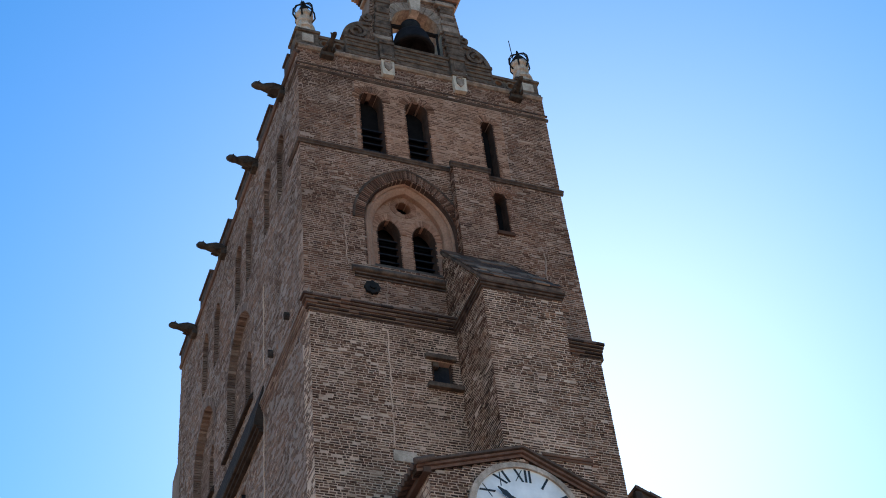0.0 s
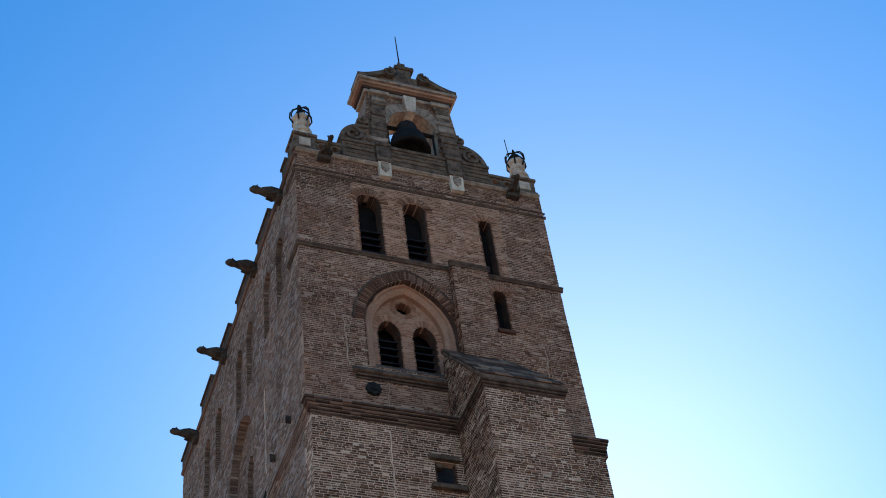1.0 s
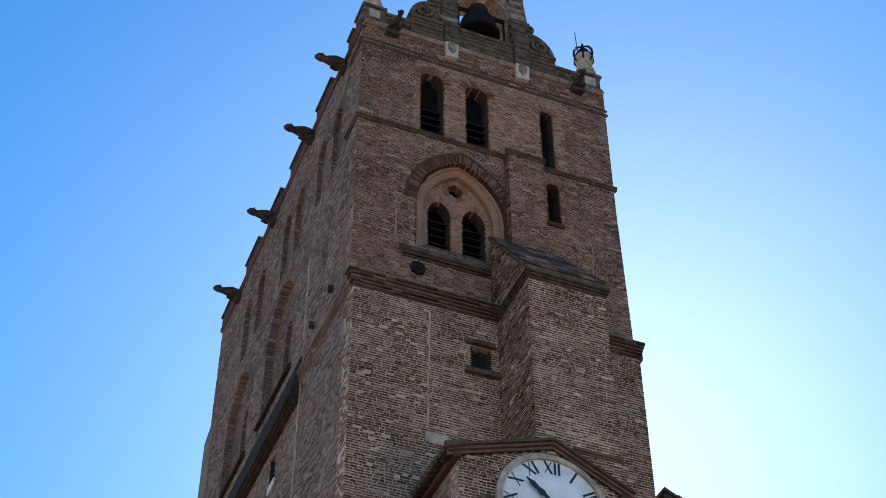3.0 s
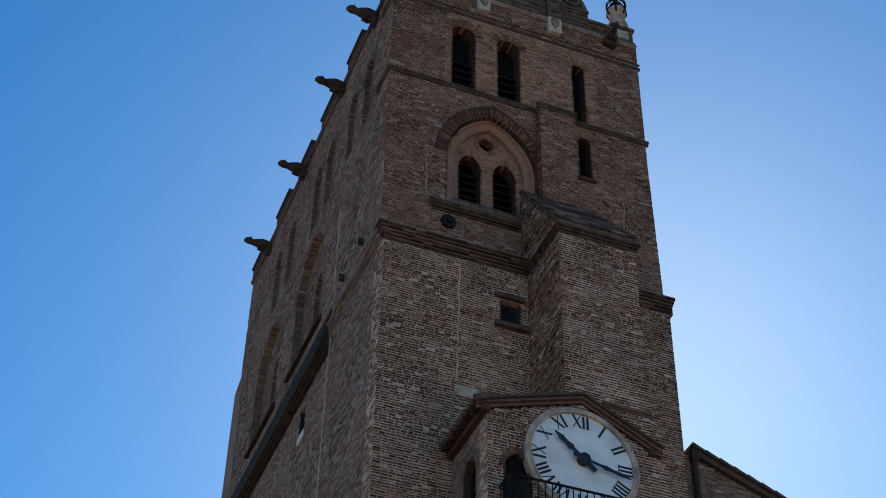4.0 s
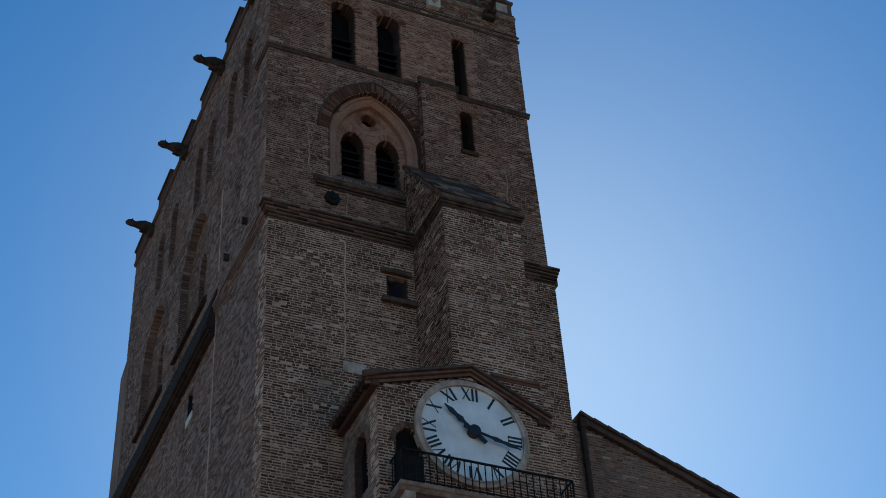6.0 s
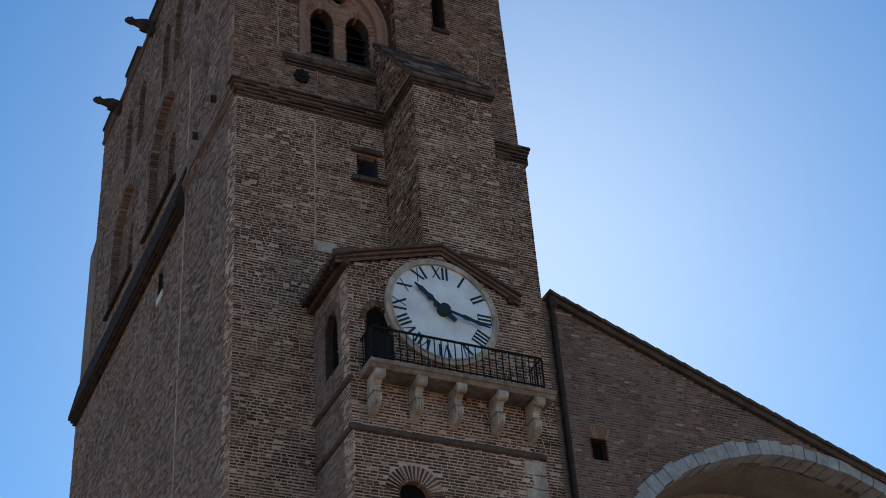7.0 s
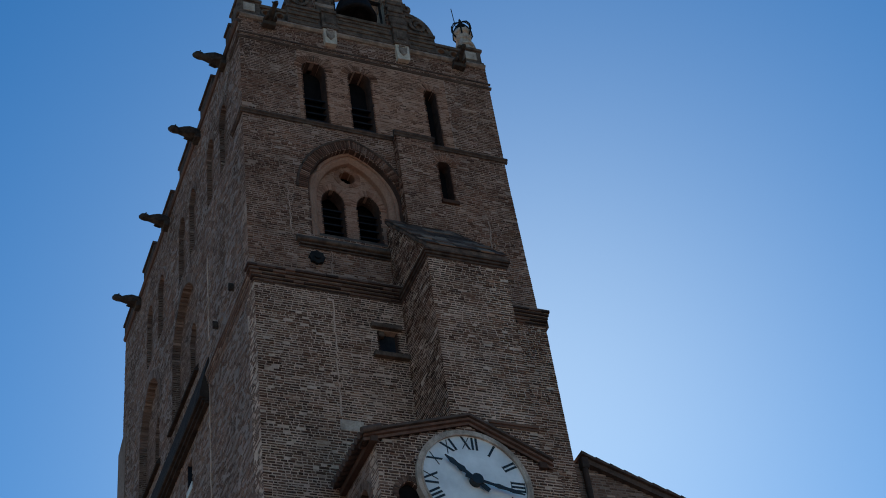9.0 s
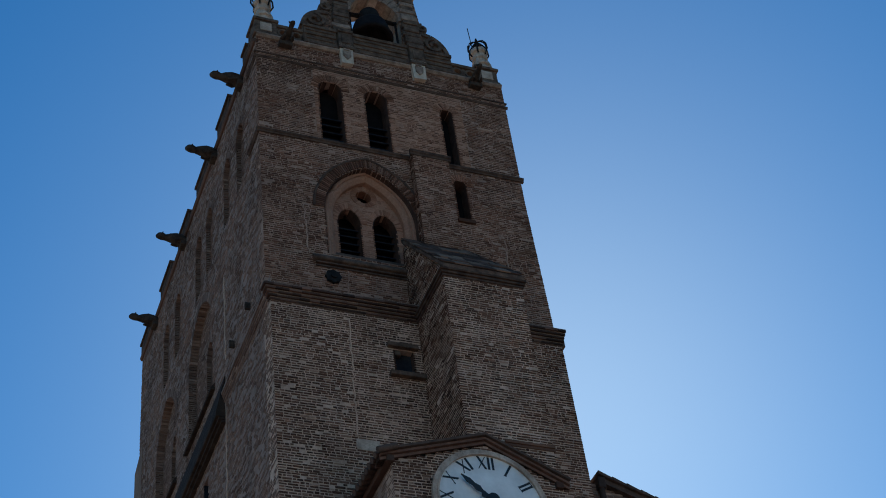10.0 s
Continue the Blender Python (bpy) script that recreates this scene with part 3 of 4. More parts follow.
# pale mortar seams where the masonry was joined
for x0, x1, z0, z1, y in ((11.70, 11.62, 27.95, 24.0, YF), (10.73, 10.8, 32.6, 30.6, YU), (11.93, 11.86, 30.15, 29.2, YU), (17.2, 17.12, 32.6, 30.9, YU)):
    m, z, x, rnd = Mesh(), z0, x0, random.Random(int(x0 * 10))
    while z > z1:
        nx, nz = x0 + (x1 - x0) * (z0 - z) / (z0 - z1) + rnd.uniform(-0.035, 0.035), z - rnd.uniform(0.07, 0.2)
        m.prism([(x - 0.018, z), (x + 0.02, z), (nx + 0.02, nz), (nx - 0.018, nz)], -0.01, 0.034, front(y))
        x, z = nx, nz
    part("mortar_seam", m, MORTAR if y == YF else UPPER_MORTAR, tower, weld=True)

# round-headed belfry openings with louvres
for o, n_ in ((bell_1, 32), (bell_2, 32), (bell_3, 19), (bell_4, 19)):
    # lining coloured dark for the shade in the deep opening
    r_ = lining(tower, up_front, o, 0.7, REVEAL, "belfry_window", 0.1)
    deep = 0.52 if o.h > 0.3 else 0.42
    voussoirs(r_, up_front, o, 0.25, 0.02, ORANGE_BRICK, n_ - 6, back=0.08, inner=0.02, gap=0.42)
    if o.h > 0.3:
        for k in range(5):
            m = Mesh()
            z = o.sill + 0.05 + 0.32 * k
            m.prism([(0.0, z), (0.03, z), (0.03, z + 0.04), (-0.3, z + 0.3), (-0.33, z + 0.26)], o.m - o.h, o.m + o.h, lambda dd, zz, uu: (uu, YU + 0.24 - dd, zz))
            part("louvre_slat", m, LOUVRE, r_)
    # near-black sheet paints the shade behind the louvres
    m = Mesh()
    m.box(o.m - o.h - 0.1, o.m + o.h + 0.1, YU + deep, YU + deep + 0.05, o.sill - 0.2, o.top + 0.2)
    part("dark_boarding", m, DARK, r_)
m = Mesh()
m.box(15.72, 16.3, YU - 0.08, YU + 0.1, 33.06, 33.2)
part("window_sill", m, BRICK, tower, bevel=0.01)

# pilaster, stair buttress and its sloping top
BX0, BX1, BY = 13.75, 16.08, 27.95
masonry(tower, front(30.1), 14.36, 15.56, 29.0, 35.5, [], 0.3, brick=UPPER_BRICK, mortar=UPPER_MORTAR, name="pilaster", label="flat brick pilaster")
masonry(tower, flank(14.36), 30.39, YU, 29.0, 35.5, [], 0.3, lap=0.29, brick=UPPER_BRICK, mortar=UPPER_MORTAR, name="pilaster_side")
moulding(tower, front(30.1), 14.28, 15.64, [(d - 0.02, 35.42 + z * 1.3) for d, z in BEAD], SOOTY, "pilaster_cap")
masonry(tower, front(BY), BX0, BX1, GROUND, 28.2, [], 0.5, name="buttress", label="deep brick stair buttress")
masonry(tower, flank(BX0), BY + 0.5, YF, GROUND, 28.2, [], 0.5, lap=0.5, name="buttress_side")
slope = lambda y: 28.5 + (y - BY) * 1.36
masonry(tower, flank(BX0), BY + 0.02, YU, 28.2, 31.4, [], 0.5, name="buttress_cheek", ends=lambda z: (max(BY + 0.02, BY + (z + 0.09 - 28.5) / 1.36), YU))
m = Mesh()
m.box(BX1 - 0.5, BX1, BY + 0.5, YF, GROUND, 28.2)
part("buttress_side", m, BRICK, tower)
m = Mesh()
top_z, hip = slope(YU), 15.75
lowp = [(BX0 - 0.04, BY - 0.12, 28.42), (BX1 + 0.06, BY - 0.12, 28.42), (BX1 + 0.06, YU, 28.9), (hip, YU, top_z - 0.12), (BX0 - 0.04, YU, top_z - 0.12)]
m.shell(lowp + [(x, y, z + 0.14) for x, y, z in lowp], [(4, 3, 2, 1, 0)[::-1], (5, 6, 8, 9), (6, 7, 8), (0, 1, 6, 5), (1, 2, 7, 6), (2, 3, 8, 7), (3, 4, 9, 8), (4, 0, 5, 9)])
roof_ = part("buttress_roof", m, SLATE, tower, "steep grey stone weathering of the buttress", bevel=0.02)
rnd = random.Random(11)
rows_ = 9
for k in range(rows_):
    f0, f1 = k / rows_, (k + 1) / rows_
    at_ = lambda f: (BY - 0.14 + (YU - BY + 0.12) * f, 28.575 + (top_z + 0.02 - 28.56) * f)
    right_ = BX1 + 0.08 - (BX1 + 0.06 - hip) * (f0 + f1) / 2
    u = BX0 - 0.05
    while u < right_ - 0.05:
        e = min(u + rnd.uniform(0.25, 0.55), right_)
        (ya, za), (yb, zb) = at_(f0), at_(f1)
        t = rnd.uniform(0.01, 0.045)
        m = Mesh()
        low4 = [(u + 0.012, ya, za), (e - 0.012, ya, za), (e - 0.012, yb - 0.008, zb - 0.01), (u + 0.012, yb - 0.008, zb - 0.01)]
        m.shell(low4 + [(x, y - t * 0.8, z + t * 0.6) for x, y, z in low4], [(3, 2, 1, 0), (4, 5, 6, 7), (0, 1, 5, 4), (1, 2, 6, 5), (2, 3, 7, 6), (3, 0, 4, 7)])
        part("slab", m, SLAB, roof_)
        u = e
for a, b, d in ((0.0, 0.07, 0.04), (0.09, 0.16, 0.08), (0.18, 0.25, 0.12)):
    m = Mesh()
    m.box(BX0 - d, BX1 + d, BY - d, YF, 28.18 + a, 28.18 + b)
    part("buttress_cornice", m, SOOTY, tower, bevel=0.008)
for a, b, d in ((0.0, 0.08, 0.05), (0.09, 0.17, 0.09)):
    m = Mesh()
    m.box(BX0 + 1.0, BX1 + 0.05, BY - d * 0.6, BY + 0.2, 22.62 + a, 22.62 + b)
    part("string_course", m, BRICK, tower, bevel=0.01)

# parapet of the front
moulding(tower, up_front, XL + 0.02, XR - 0.02, [(-0.2, 40.08), (0.05, 40.08), (0.12, 40.16), (0.12, 40.22), (-0.2, 40.24)], WORN_STONE, "cornice", "worn stone cornice")
for x0, x1 in ((XL - 0.02, 10.2), (17.33, XR - 0.1)):
    m = Mesh()
    m.box(x0, x1, YU - 0.06, YU + 0.75, 40.22, 40.92)
    m.box(x0 - 0.06, x1 + 0.06, YU - 0.12, YU + 0.8, 40.92, 41.04)
    m.box(x0 - 0.05, x1 + 0.05, YU - 0.11, YU + 0.8, 40.18, 40.32)
    p_ = part("corner_pedestal", m, GREY_STONE, tower, bevel=0.02)
    m = Mesh()
    m.box(x0 + 0.18, x1 - 0.18, YU - 0.085, YU - 0.05, 40.42, 40.82)
    part("panel", m, STONE, p_, bevel=0.01)
for x0, x1 in ((10.2, 11.12), (16.4, 17.33)):
    for z0, z1, d in ((40.22, 40.34, 0.05), (40.76, 40.9, 0.07)):
        m = Mesh()
        m.box(x0, x1, YU - d, YU + 0.3, z0, z1)
        part("parapet_rail", m, GREY_STONE, tower, bevel=0.015)
    for k in range(2):
        o = Opening(x0 + 0.23 + 0.46 * k, 0.13, 40.55, 40.55, 0, True)
        m = Mesh()
        a, b = o.curve(0), o.curve(0.07)
        for i in range(28):
            m.prism([a[i], a[(i + 1) % 28], b[(i + 1) % 28], b[i]], 0.02, -0.2, up_front)
        part("tracery_ring", m, GREY_STONE, tower)
    for x in (x0 + 0.02, (x0 + x1) / 2, x1 - 0.02):
        m = Mesh()
        m.box(x - 0.05, x + 0.05, YU, YU + 0.2, 40.3, 40.8)
        part("tracery_post", m, GREY_STONE, tower)
# crenels along the flank
m = Mesh()
m.box(XL, XL + 0.4, YU + 0.75, 47.05, 39.9, 40.25)
part("parapet", m, SOOTY, tower)
for y0, y1 in ((31.2, 31.75), (33.5, 35.1), (36.57, 38.08), (39.2, 40.9), (42.0, 43.7), (45.6, 47.05)):
    m = Mesh()
    m.box(XL - 0.06, XL + 0.4, y0, y1, 40.05, 40.55)
    m.box(XL - 0.12, XL + 0.46, y0 - 0.03, y1 + 0.03, 40.55, 40.66)
    part("merlon", m, SOOTY, tower, bevel=0.015)
moulding(tower, up_side, YU, 47.05, [(-0.1, 39.82), (0.06, 39.82), (0.10, 39.9), (0.10, 39.98), (-0.1, 40.0)], SOOT_BRICK, "cornice")

# stone plaques under the bellcote
for x0, x1 in ((12.32, 12.78), (14.86, 15.35)):
    m = Mesh()
    m.prism([(x0, 40.38), (x0 + 0.03, 39.5), (x1 - 0.02, 39.53), (x1, 40.38)], -0.1, 0.16, up_front)
    m.prism([(x0 - 0.03, 40.4), (x0 - 0.03, 40.3), (x1 + 0.03, 40.3), (x1 + 0.03, 40.4)], -0.1, 0.2, up_front)
    block = part("stone_plaque", m, PLAQUE, tower, "pale stone corbel block", bevel=0.02)
    xm = (x0 + x1) / 2
    m = Mesh()  # worn carved shield under a small cresting
    m.prism([(xm - 0.14, 40.12), (xm - 0.13, 39.85), (xm, 39.68), (xm + 0.13, 39.85), (xm + 0.14, 40.12), (xm, 40.07)], 0.1, 0.205, up_front)
    m.prism([(xm - 0.1, 40.16), (xm - 0.12, 40.26), (xm, 40.21), (xm + 0.12, 40.26), (xm + 0.1, 40.16)], 0.1, 0.195, up_front)
    part("carved_shield", m, WORN_STONE, block, bevel=0.02)

# ---- bellcote ----
bellcote = thing("bellcote", (13.8, YU + 0.5, 40.2), "baroque stone bellcote with scrolls and a broken pediment", "bellcote")
BC0, BC1 = YU - 0.05, YU + 1.0
m = Mesh()
m.box(11.1, 16.42, BC0, BC1, 40.24, 41.12)
part("base", m, GREY_STONE, bellcote)
for x0, x1, d in ((11.1, 12.28, 0.05), (12.28, 12.82, 0.14), (12.82, 14.82, 0.05), (14.82, 15.38, 0.14), (15.38, 16.42, 0.05)):
    m = Mesh()
    m.box(x0, x1, BC0 - d - 0.05, BC1, 41.06, 41.2)
    m.box(x0, x1, BC0 - d - 0.03, BC1, 40.24, 40.38)
    m.box(x0 + 0.02, x1 - 0.02, BC0 - d, BC1, 40.38, 41.06)
    b_ = part("base_panel", m, GREY_STONE, bellcote, bevel=0.015)
    m = Mesh()
    if x1 - x0 < 0.8:
        m.box(x0 + 0.12, x1 - 0.12, BC0 - d - 0.03, BC0, 40.5, 40.94)
    else:
        for a, b in ((0.08, 0.16), (0.0, 0.0)):
            if a:
                m.box(x0 + 0.1, x1 - 0.1, BC0 - d - 0.035, BC0, 40.9, 40.97)
                m.box(x0 + 0.1, x1 - 0.1, BC0 - d - 0.035, BC0, 40.47, 40.54)
                m.box(x0 + 0.04, x1 - 0.04, BC0 - d - 0.05, BC0, 40.68, 40.74)
    part("panel_moulding", m, GREY_STONE, b_, bevel=0.01)
opening = Opening(13.78, 0.92, 41.15, 42.62, 0.95)
bell_front = front(BC0 + 0.06)
masonry(bellcote, bell_front, 12.05, 15.5, 41.2, 44.3, [opening], 0.98, brick=BROWN_BRICK, mortar=BROWN_MORTAR, name="arch_wall", ends=lambda z: (11.92 + (z - 41.2) * 0.1, 15.62 - (z - 41.2) * 0.1))
rnd_ = random.Random(3)
for s in (-1, 1):
    cx = 13.78 + s * 1.33
    for k in range(14):
        m = Mesh()
        z = 41.2 + k * 0.206
        w = (0.33 if k % 2 else 0.29) - 0.006 * k + rnd_.uniform(-0.02, 0.03)
        m.box(cx - w - s * 0.012 * k, cx + w - s * 0.012 * k, BC0 - 0.10 + rnd_.uniform(-0.02, 0.03), BC0 + 0.3, z + 0.01, z + 0.198)
        part("pier_stone", m, WORN_STONE if rnd_.random() < 0.25 else GREY_STONE, bellcote, bevel=0.025)
    m = Mesh()
    m.box(cx - 0.36 - s * 0.2, cx + 0.36 - s * 0.2, BC0 - 0.16, BC0 + 0.9, 44.08, 44.26)
    part("capital", m, WORN_STONE, bellcote, bevel=0.03)
ring = lining(bellcote, bell_front, opening, 0.97, RENDERED, "arch_reveal", 0.06)
voussoirs(ring, bell_front, Opening(13.78, 0.92, 42.6, 42.62, 0.95), 0.42, 0.06, WORN_STONE, 13, "arch_stone", back=1.0, gap=0.08, inner=-0.03)
m = Mesh()
m.prism([(13.62, 43.4), (13.94, 43.4), (14.02, 44.3), (13.54, 44.3)], -1.0, 0.2, bell_front)
part("keystone", m, STONE, bellcote, bevel=0.03)
# entablature
for x0, x1, y0, y1, z0, z1, mat in ((12.1, 15.36, BC0 - 0.05, BC1 - 0.1, 44.2, 44.36, WORN_STONE), (12.04, 15.42, BC0 - 0.09, BC1 - 0.08, 44.36, 44.46, SOOT_BRICK), (11.99, 15.47, BC0 - 0.13, BC1 - 0.06, 44.46, 44.58, WARM), (11.92, 15.53, BC0 - 0.19, BC1 - 0.04, 44.58, 44.7, WARM), (11.84, 15.6, BC0 - 0.27, BC1 + 0.02, 44.7, 44.84, WORN_STONE)):
    m = Mesh()
    m.box(x0, x1, y0, y1, z0, z1)
    part("cornice", m, mat, bellcote, bevel=0.025)


def scroll(cx, cz, r, turn, flip, steps=26):
    """A volute's band, winding inwards."""
    pts = []
    for i in range(steps + 1):
        f = i / steps
        a = turn + flip * f * 3.6 * math.pi / 2 * 1.5
        pts.append((cx + r * (1 - 0.72 * f) * math.cos(a), cz + r * (1 - 0.72 * f) * math.sin(a)))
    return pts


def band(m, line, half, y0, y1):
    for (a, b), (c, d) in zip(line, line[1:]):
        l = math.hypot(c - a, d - b) or 1
        nx, nz = -(d - b) / l * half, (c - a) / l * half
        m.prism([(a - nx, b - nz), (c - nx, d - nz), (c + nx, d + nz), (a + nx, b + nz)], y0, y1, lambda u, w, y: (u, y, w))


for s in (-1, 1):
    mx = 13.72
    # raking scroll of the broken pediment
    m = Mesh()
    rise = [(mx + s * (1.86 - 1.25 * f), 44.9 + 0.62 * f ** 1.6) for f in [i / 12 for i in range(13)]]
    band(m, rise, 0.10, BC0 - 0.26, BC0 + 0.6)
    m.prism([(mx + s * 1.86, 44.82)] + rise + [(mx + s * 0.4, 44.82)], BC0 - 0.1, BC0 + 0.5, lambda u, w, y: (u, y, w))
    band(m, scroll(mx + s * 0.66, 45.4, 0.24, math.pi / 2, s), 0.055, BC0 - 0.3, BC0 + 0.6)
    m.prism([(mx + s * 0.66 + 0.2 * math.cos(a), 45.4 + 0.2 * math.sin(a)) for a in [i * math.pi / 8 for i in range(16)]], BC0 - 0.22, BC0 + 0.55, lambda u, w, y: (u, y, w))
    part("pediment_scroll", m, GREY_STONE, bellcote, bevel=0.01)
    # large volute at the foot of the pier
    m = Mesh()
    foot = [(mx + s * (2.62 - 0.2 * f - 0.75 * f * f), 41.2 + 0.95 * math.sin(f * math.pi / 2)) for f in [i / 12 for i in range(13)]]
    m.prism([(mx + s * 1.65, 41.18)] + foot[::1] + [(mx + s * 1.65, 42.5)], BC0 + 0.05, BC0 + 0.65, lambda u, w, y: (u, y, w))
    band(m, foot, 0.08, BC0 - 0.02, BC0 + 0.72)
    band(m, scroll(mx + s * 2.15, 41.62, 0.34, math.pi / 2, s), 0.06, BC0 - 0.05, BC0 + 0.7)
    band(m, scroll(mx + s * 1.78, 42.45, 0.2, math.pi / 2, s), 0.05, BC0 - 0.05, BC0 + 0.7)
    m.prism([(mx + s * 1.78 + 0.2 * math.cos(a), 42.45 + 0.2 * math.sin(a)) for a in [i * math.pi / 8 for i in range(16)]], BC0 + 0.02, BC0 + 0.65, lambda u, w, y: (u, y, w))
    part("volute", m, GREY_STONE, bellcote, bevel=0.01)
m = Mesh()
m.box(13.22, 14.16, BC0 - 0.15, BC0 + 0.6, 44.84, 45.45)
m.box(13.42, 13.96, BC0 - 0.12, BC0 + 0.5, 45.45, 45.9)
m.box(13.34, 14.08, BC0 - 0.18, BC0 + 0.56, 45.9, 46.08)
m.box(13.52, 13.82, BC0 - 0.05, BC0 + 0.4, 46.08, 46.42)
part("finial_block", m, GREY_STONE, bellcote, bevel=0.03)
m = Mesh()
m.tube([(13.68, BC0 + 0.15, 46.35), (13.66, BC0 + 0.15, 48.4)], [0.03, 0.018])
part("lightning_rod", m, IRON, bellcote, "thin dark lightning rod")

# ---- bell ----
bell = thing("bell", (13.68, BC0 + 0.5, 41.2), "large dark bronze bell hung in the arch", "bell")
m = Mesh()
by = BC0 + 0.25
m.lathe(13.66, by, [(0.02, 41.9), (0.45, 41.8), (0.58, 41.52), (0.66, 41.46), (0.74, 41.47), (0.76, 41.53), (0.72, 41.66), (0.665, 41.85), (0.63, 42.05), (0.58, 42.22), (0.49, 42.34), (0.37, 42.4), (0.05, 42.42)], 40)
part("bell_body", m, BRONZE, bell)
m = Mesh()
m.lathe(13.66, by, [(0.33, 42.36), (0.37, 42.44), (0.37, 42.84), (0.34, 42.92), (0.2, 42.98), (0.04, 43.0)], 24)
part("headstock", m, IRON, bell)
m = Mesh()
m.box(12.84, 14.72, by - 0.06, by + 0.06, 42.66, 42.76)
part("axle", m, IRON, bell)
for x, dx in ((12.93, 0.0), (14.62, 0.0)):
    m = Mesh()
    m.tube([(x, by, 42.75), (x, by - 0.05, 41.2)], 0.045)
    part("bearing_post", m, IRON, bell)
m = Mesh()
m.tube([(13.66, by, 41.9), (13.66, by, 41.3)], [0.03, 0.09])
part("clapper", m, IRON, bell)
for s in (-1, 1):
    m = Mesh()
    m.tube([(13.66 + s * 0.36, by - 0.1, 42.7), (13.66 + s * 0.62, by - 0.12, 42.64), (13.66 + s * 0.84, by - 0.12, 42.62)], 0.025)
    part("strap", m, IRON, bell)


# ---- corner lanterns ----
def corner_lantern(x, y, z, tall=1.32):
    ob = thing("corner_lantern", (x, y, z), "weathered stone pinnacle crowned by a black iron cage", "finial", "corner lanterns")
    m = Mesh()
    m.lathe(x, y, [(0.38, z), (0.38, z + tall * 0.1), (0.31, z + tall * 0.13), (0.28, z + tall * 0.24), (0.36, z + tall * 0.27), (0.35, z + tall * 0.34), (0.25, z + tall * 0.38), (0.23, z + tall * 0.52), (0.30, z + tall * 0.57), (0.29, z + tall * 0.63), (0.24, z + tall * 0.67), (0.25, z + tall * 0.78), (0.33, z + tall * 0.82), (0.33, z + tall * 0.93), (0.25, z + tall * 0.97), (0.05, z + tall * 1.0)], 8, False)
    stone = part("pinnacle", m, STONE, ob, "pale weathered stone", bevel=0.012)
    for k in range(4):
        m = Mesh()
        a = math.pi / 4 + k * math.pi / 2
        m.prism([(0.2, z + tall * 0.1), (0.4, z + tall * 0.1), (0.36, z + tall * 0.3), (0.25, z + tall * 0.55)], -0.05, 0.05, lambda u, w, d, a=a: (x + u * math.cos(a) - d * math.sin(a), y + u * math.sin(a) + d * math.cos(a), w))
        part("crocket", m, STONE, stone, bevel=0.02)
    m = Mesh()
    m.lathe(x, y, [(0.14, z + tall * 1.04), (0.17, z + tall * 1.1), (0.16, z + tall * 1.2), (0.10, z + tall * 1.3), (0.03, z + tall * 1.34)], 12)
    part("lamp", m, IRON, ob)
    for k in range(6):
        a = k * math.pi / 3
        m = Mesh()
        m.tube([(x + r * math.cos(a), y + r * math.sin(a), z + tall * h) for r, h in ((0.28, 0.72), (0.39, 0.9), (0.37, 1.12), (0.27, 1.28), (0.13, 1.36), (0.02, 1.38))], 0.03, 6)
        part("cage_bar", m, IRON, ob)
    m = Mesh()
    m.tube([(x + 0.31 * math.cos(i * math.pi / 8), y + 0.31 * math.sin(i * math.pi / 8), z + tall * 1.14) for i in range(17)], 0.022, 6)
    part("cage_ring", m, IRON, ob)
    m = Mesh()
    m.lathe(x, y, [(0.02, z + tall * 1.36), (0.06, z + tall * 1.42), (0.05, z + tall * 1.47), (0.01, z + tall * 1.55)], 8)
    part("knob", m, IRON, ob)
    return ob


corner_lantern(9.84, YU + 0.3, 41.04)
right_lantern = corner_lantern(17.75, YU + 0.3, 41.04)
m = Mesh()
m.tube([(17.62, YU + 0.42, 42.4), (17.56, YU + 0.42, 43.75)], 0.015, 6)
part("rod", m, IRON, right_lantern)


# ---- gargoyles ----
def gargoyle(base, heading, dip, long, girth=1.0, name="gargoyle"):
    """A beast that leans out: haunches, body, neck and head in one weathered stone."""
    ob = thing(name, base, "dark weathered stone gargoyle leaning out from the parapet", "gargoyle", "gargoyles")
    a, b = radians(heading), radians(dip)
    out = Vector((math.cos(a) * math.cos(b), math.sin(a) * math.cos(b), math.sin(b)))
    side = Vector((-math.sin(a), math.cos(a), 0))
    up = out.cross(side) * -1
    if up.z < 0:
        up = -up
    o = Vector(base)

    def at(f, w, h):
        return o + out * f * long + side * w + up * h
    m = Mesh()
    m.tube([at(-0.25, 0, 0), at(0.05, 0, 0), at(0.2, 0, 0.02), at(0.38, 0, 0.06), at(0.55, 0, 0.05), at(0.7, 0, 0.03), at(0.82, 0, 0.06), at(0.92, 0, 0.05), at(1.0, 0, 0.0)],
           [girth * r for r in (0.17, 0.20, 0.23, 0.22, 0.17, 0.12, 0.15, 0.13, 0.07)], 10)
    part("body", m, BEAST, ob)
    for s in (-1, 1):
        m = Mesh()
        m.tube([at(0.1, s * 0.14, 0.0), at(0.3, s * 0.17, -0.12), at(0.48, s * 0.13, -0.14)], [0.07, 0.06, 0.035], 7)
        part("leg", m, BEAST, ob)
        m = Mesh()
        m.tube([at(0.84, s * 0.07, 0.12), at(0.80, s * 0.09, 0.22)], [0.04, 0.012], 6)
        part("ear", m, BEAST, ob)
    m = Mesh()
    m.box(o.x - 0.22, o.x + 0.22, o.y - 0.2, o.y + 0.2, o.z - 0.3, o.z - 0.1)
    part("corbel", m, BEAST, ob, bevel=0.03)
    return ob


for y in (32.1, 35.5, 39.95, 44.5):
    gargoyle((XL + 0.02, y, 39.72), 180, 2, 1.08)
gargoyle((10.45, YU - 0.02, 40.05), 275, 6, 0.85, 0.62)
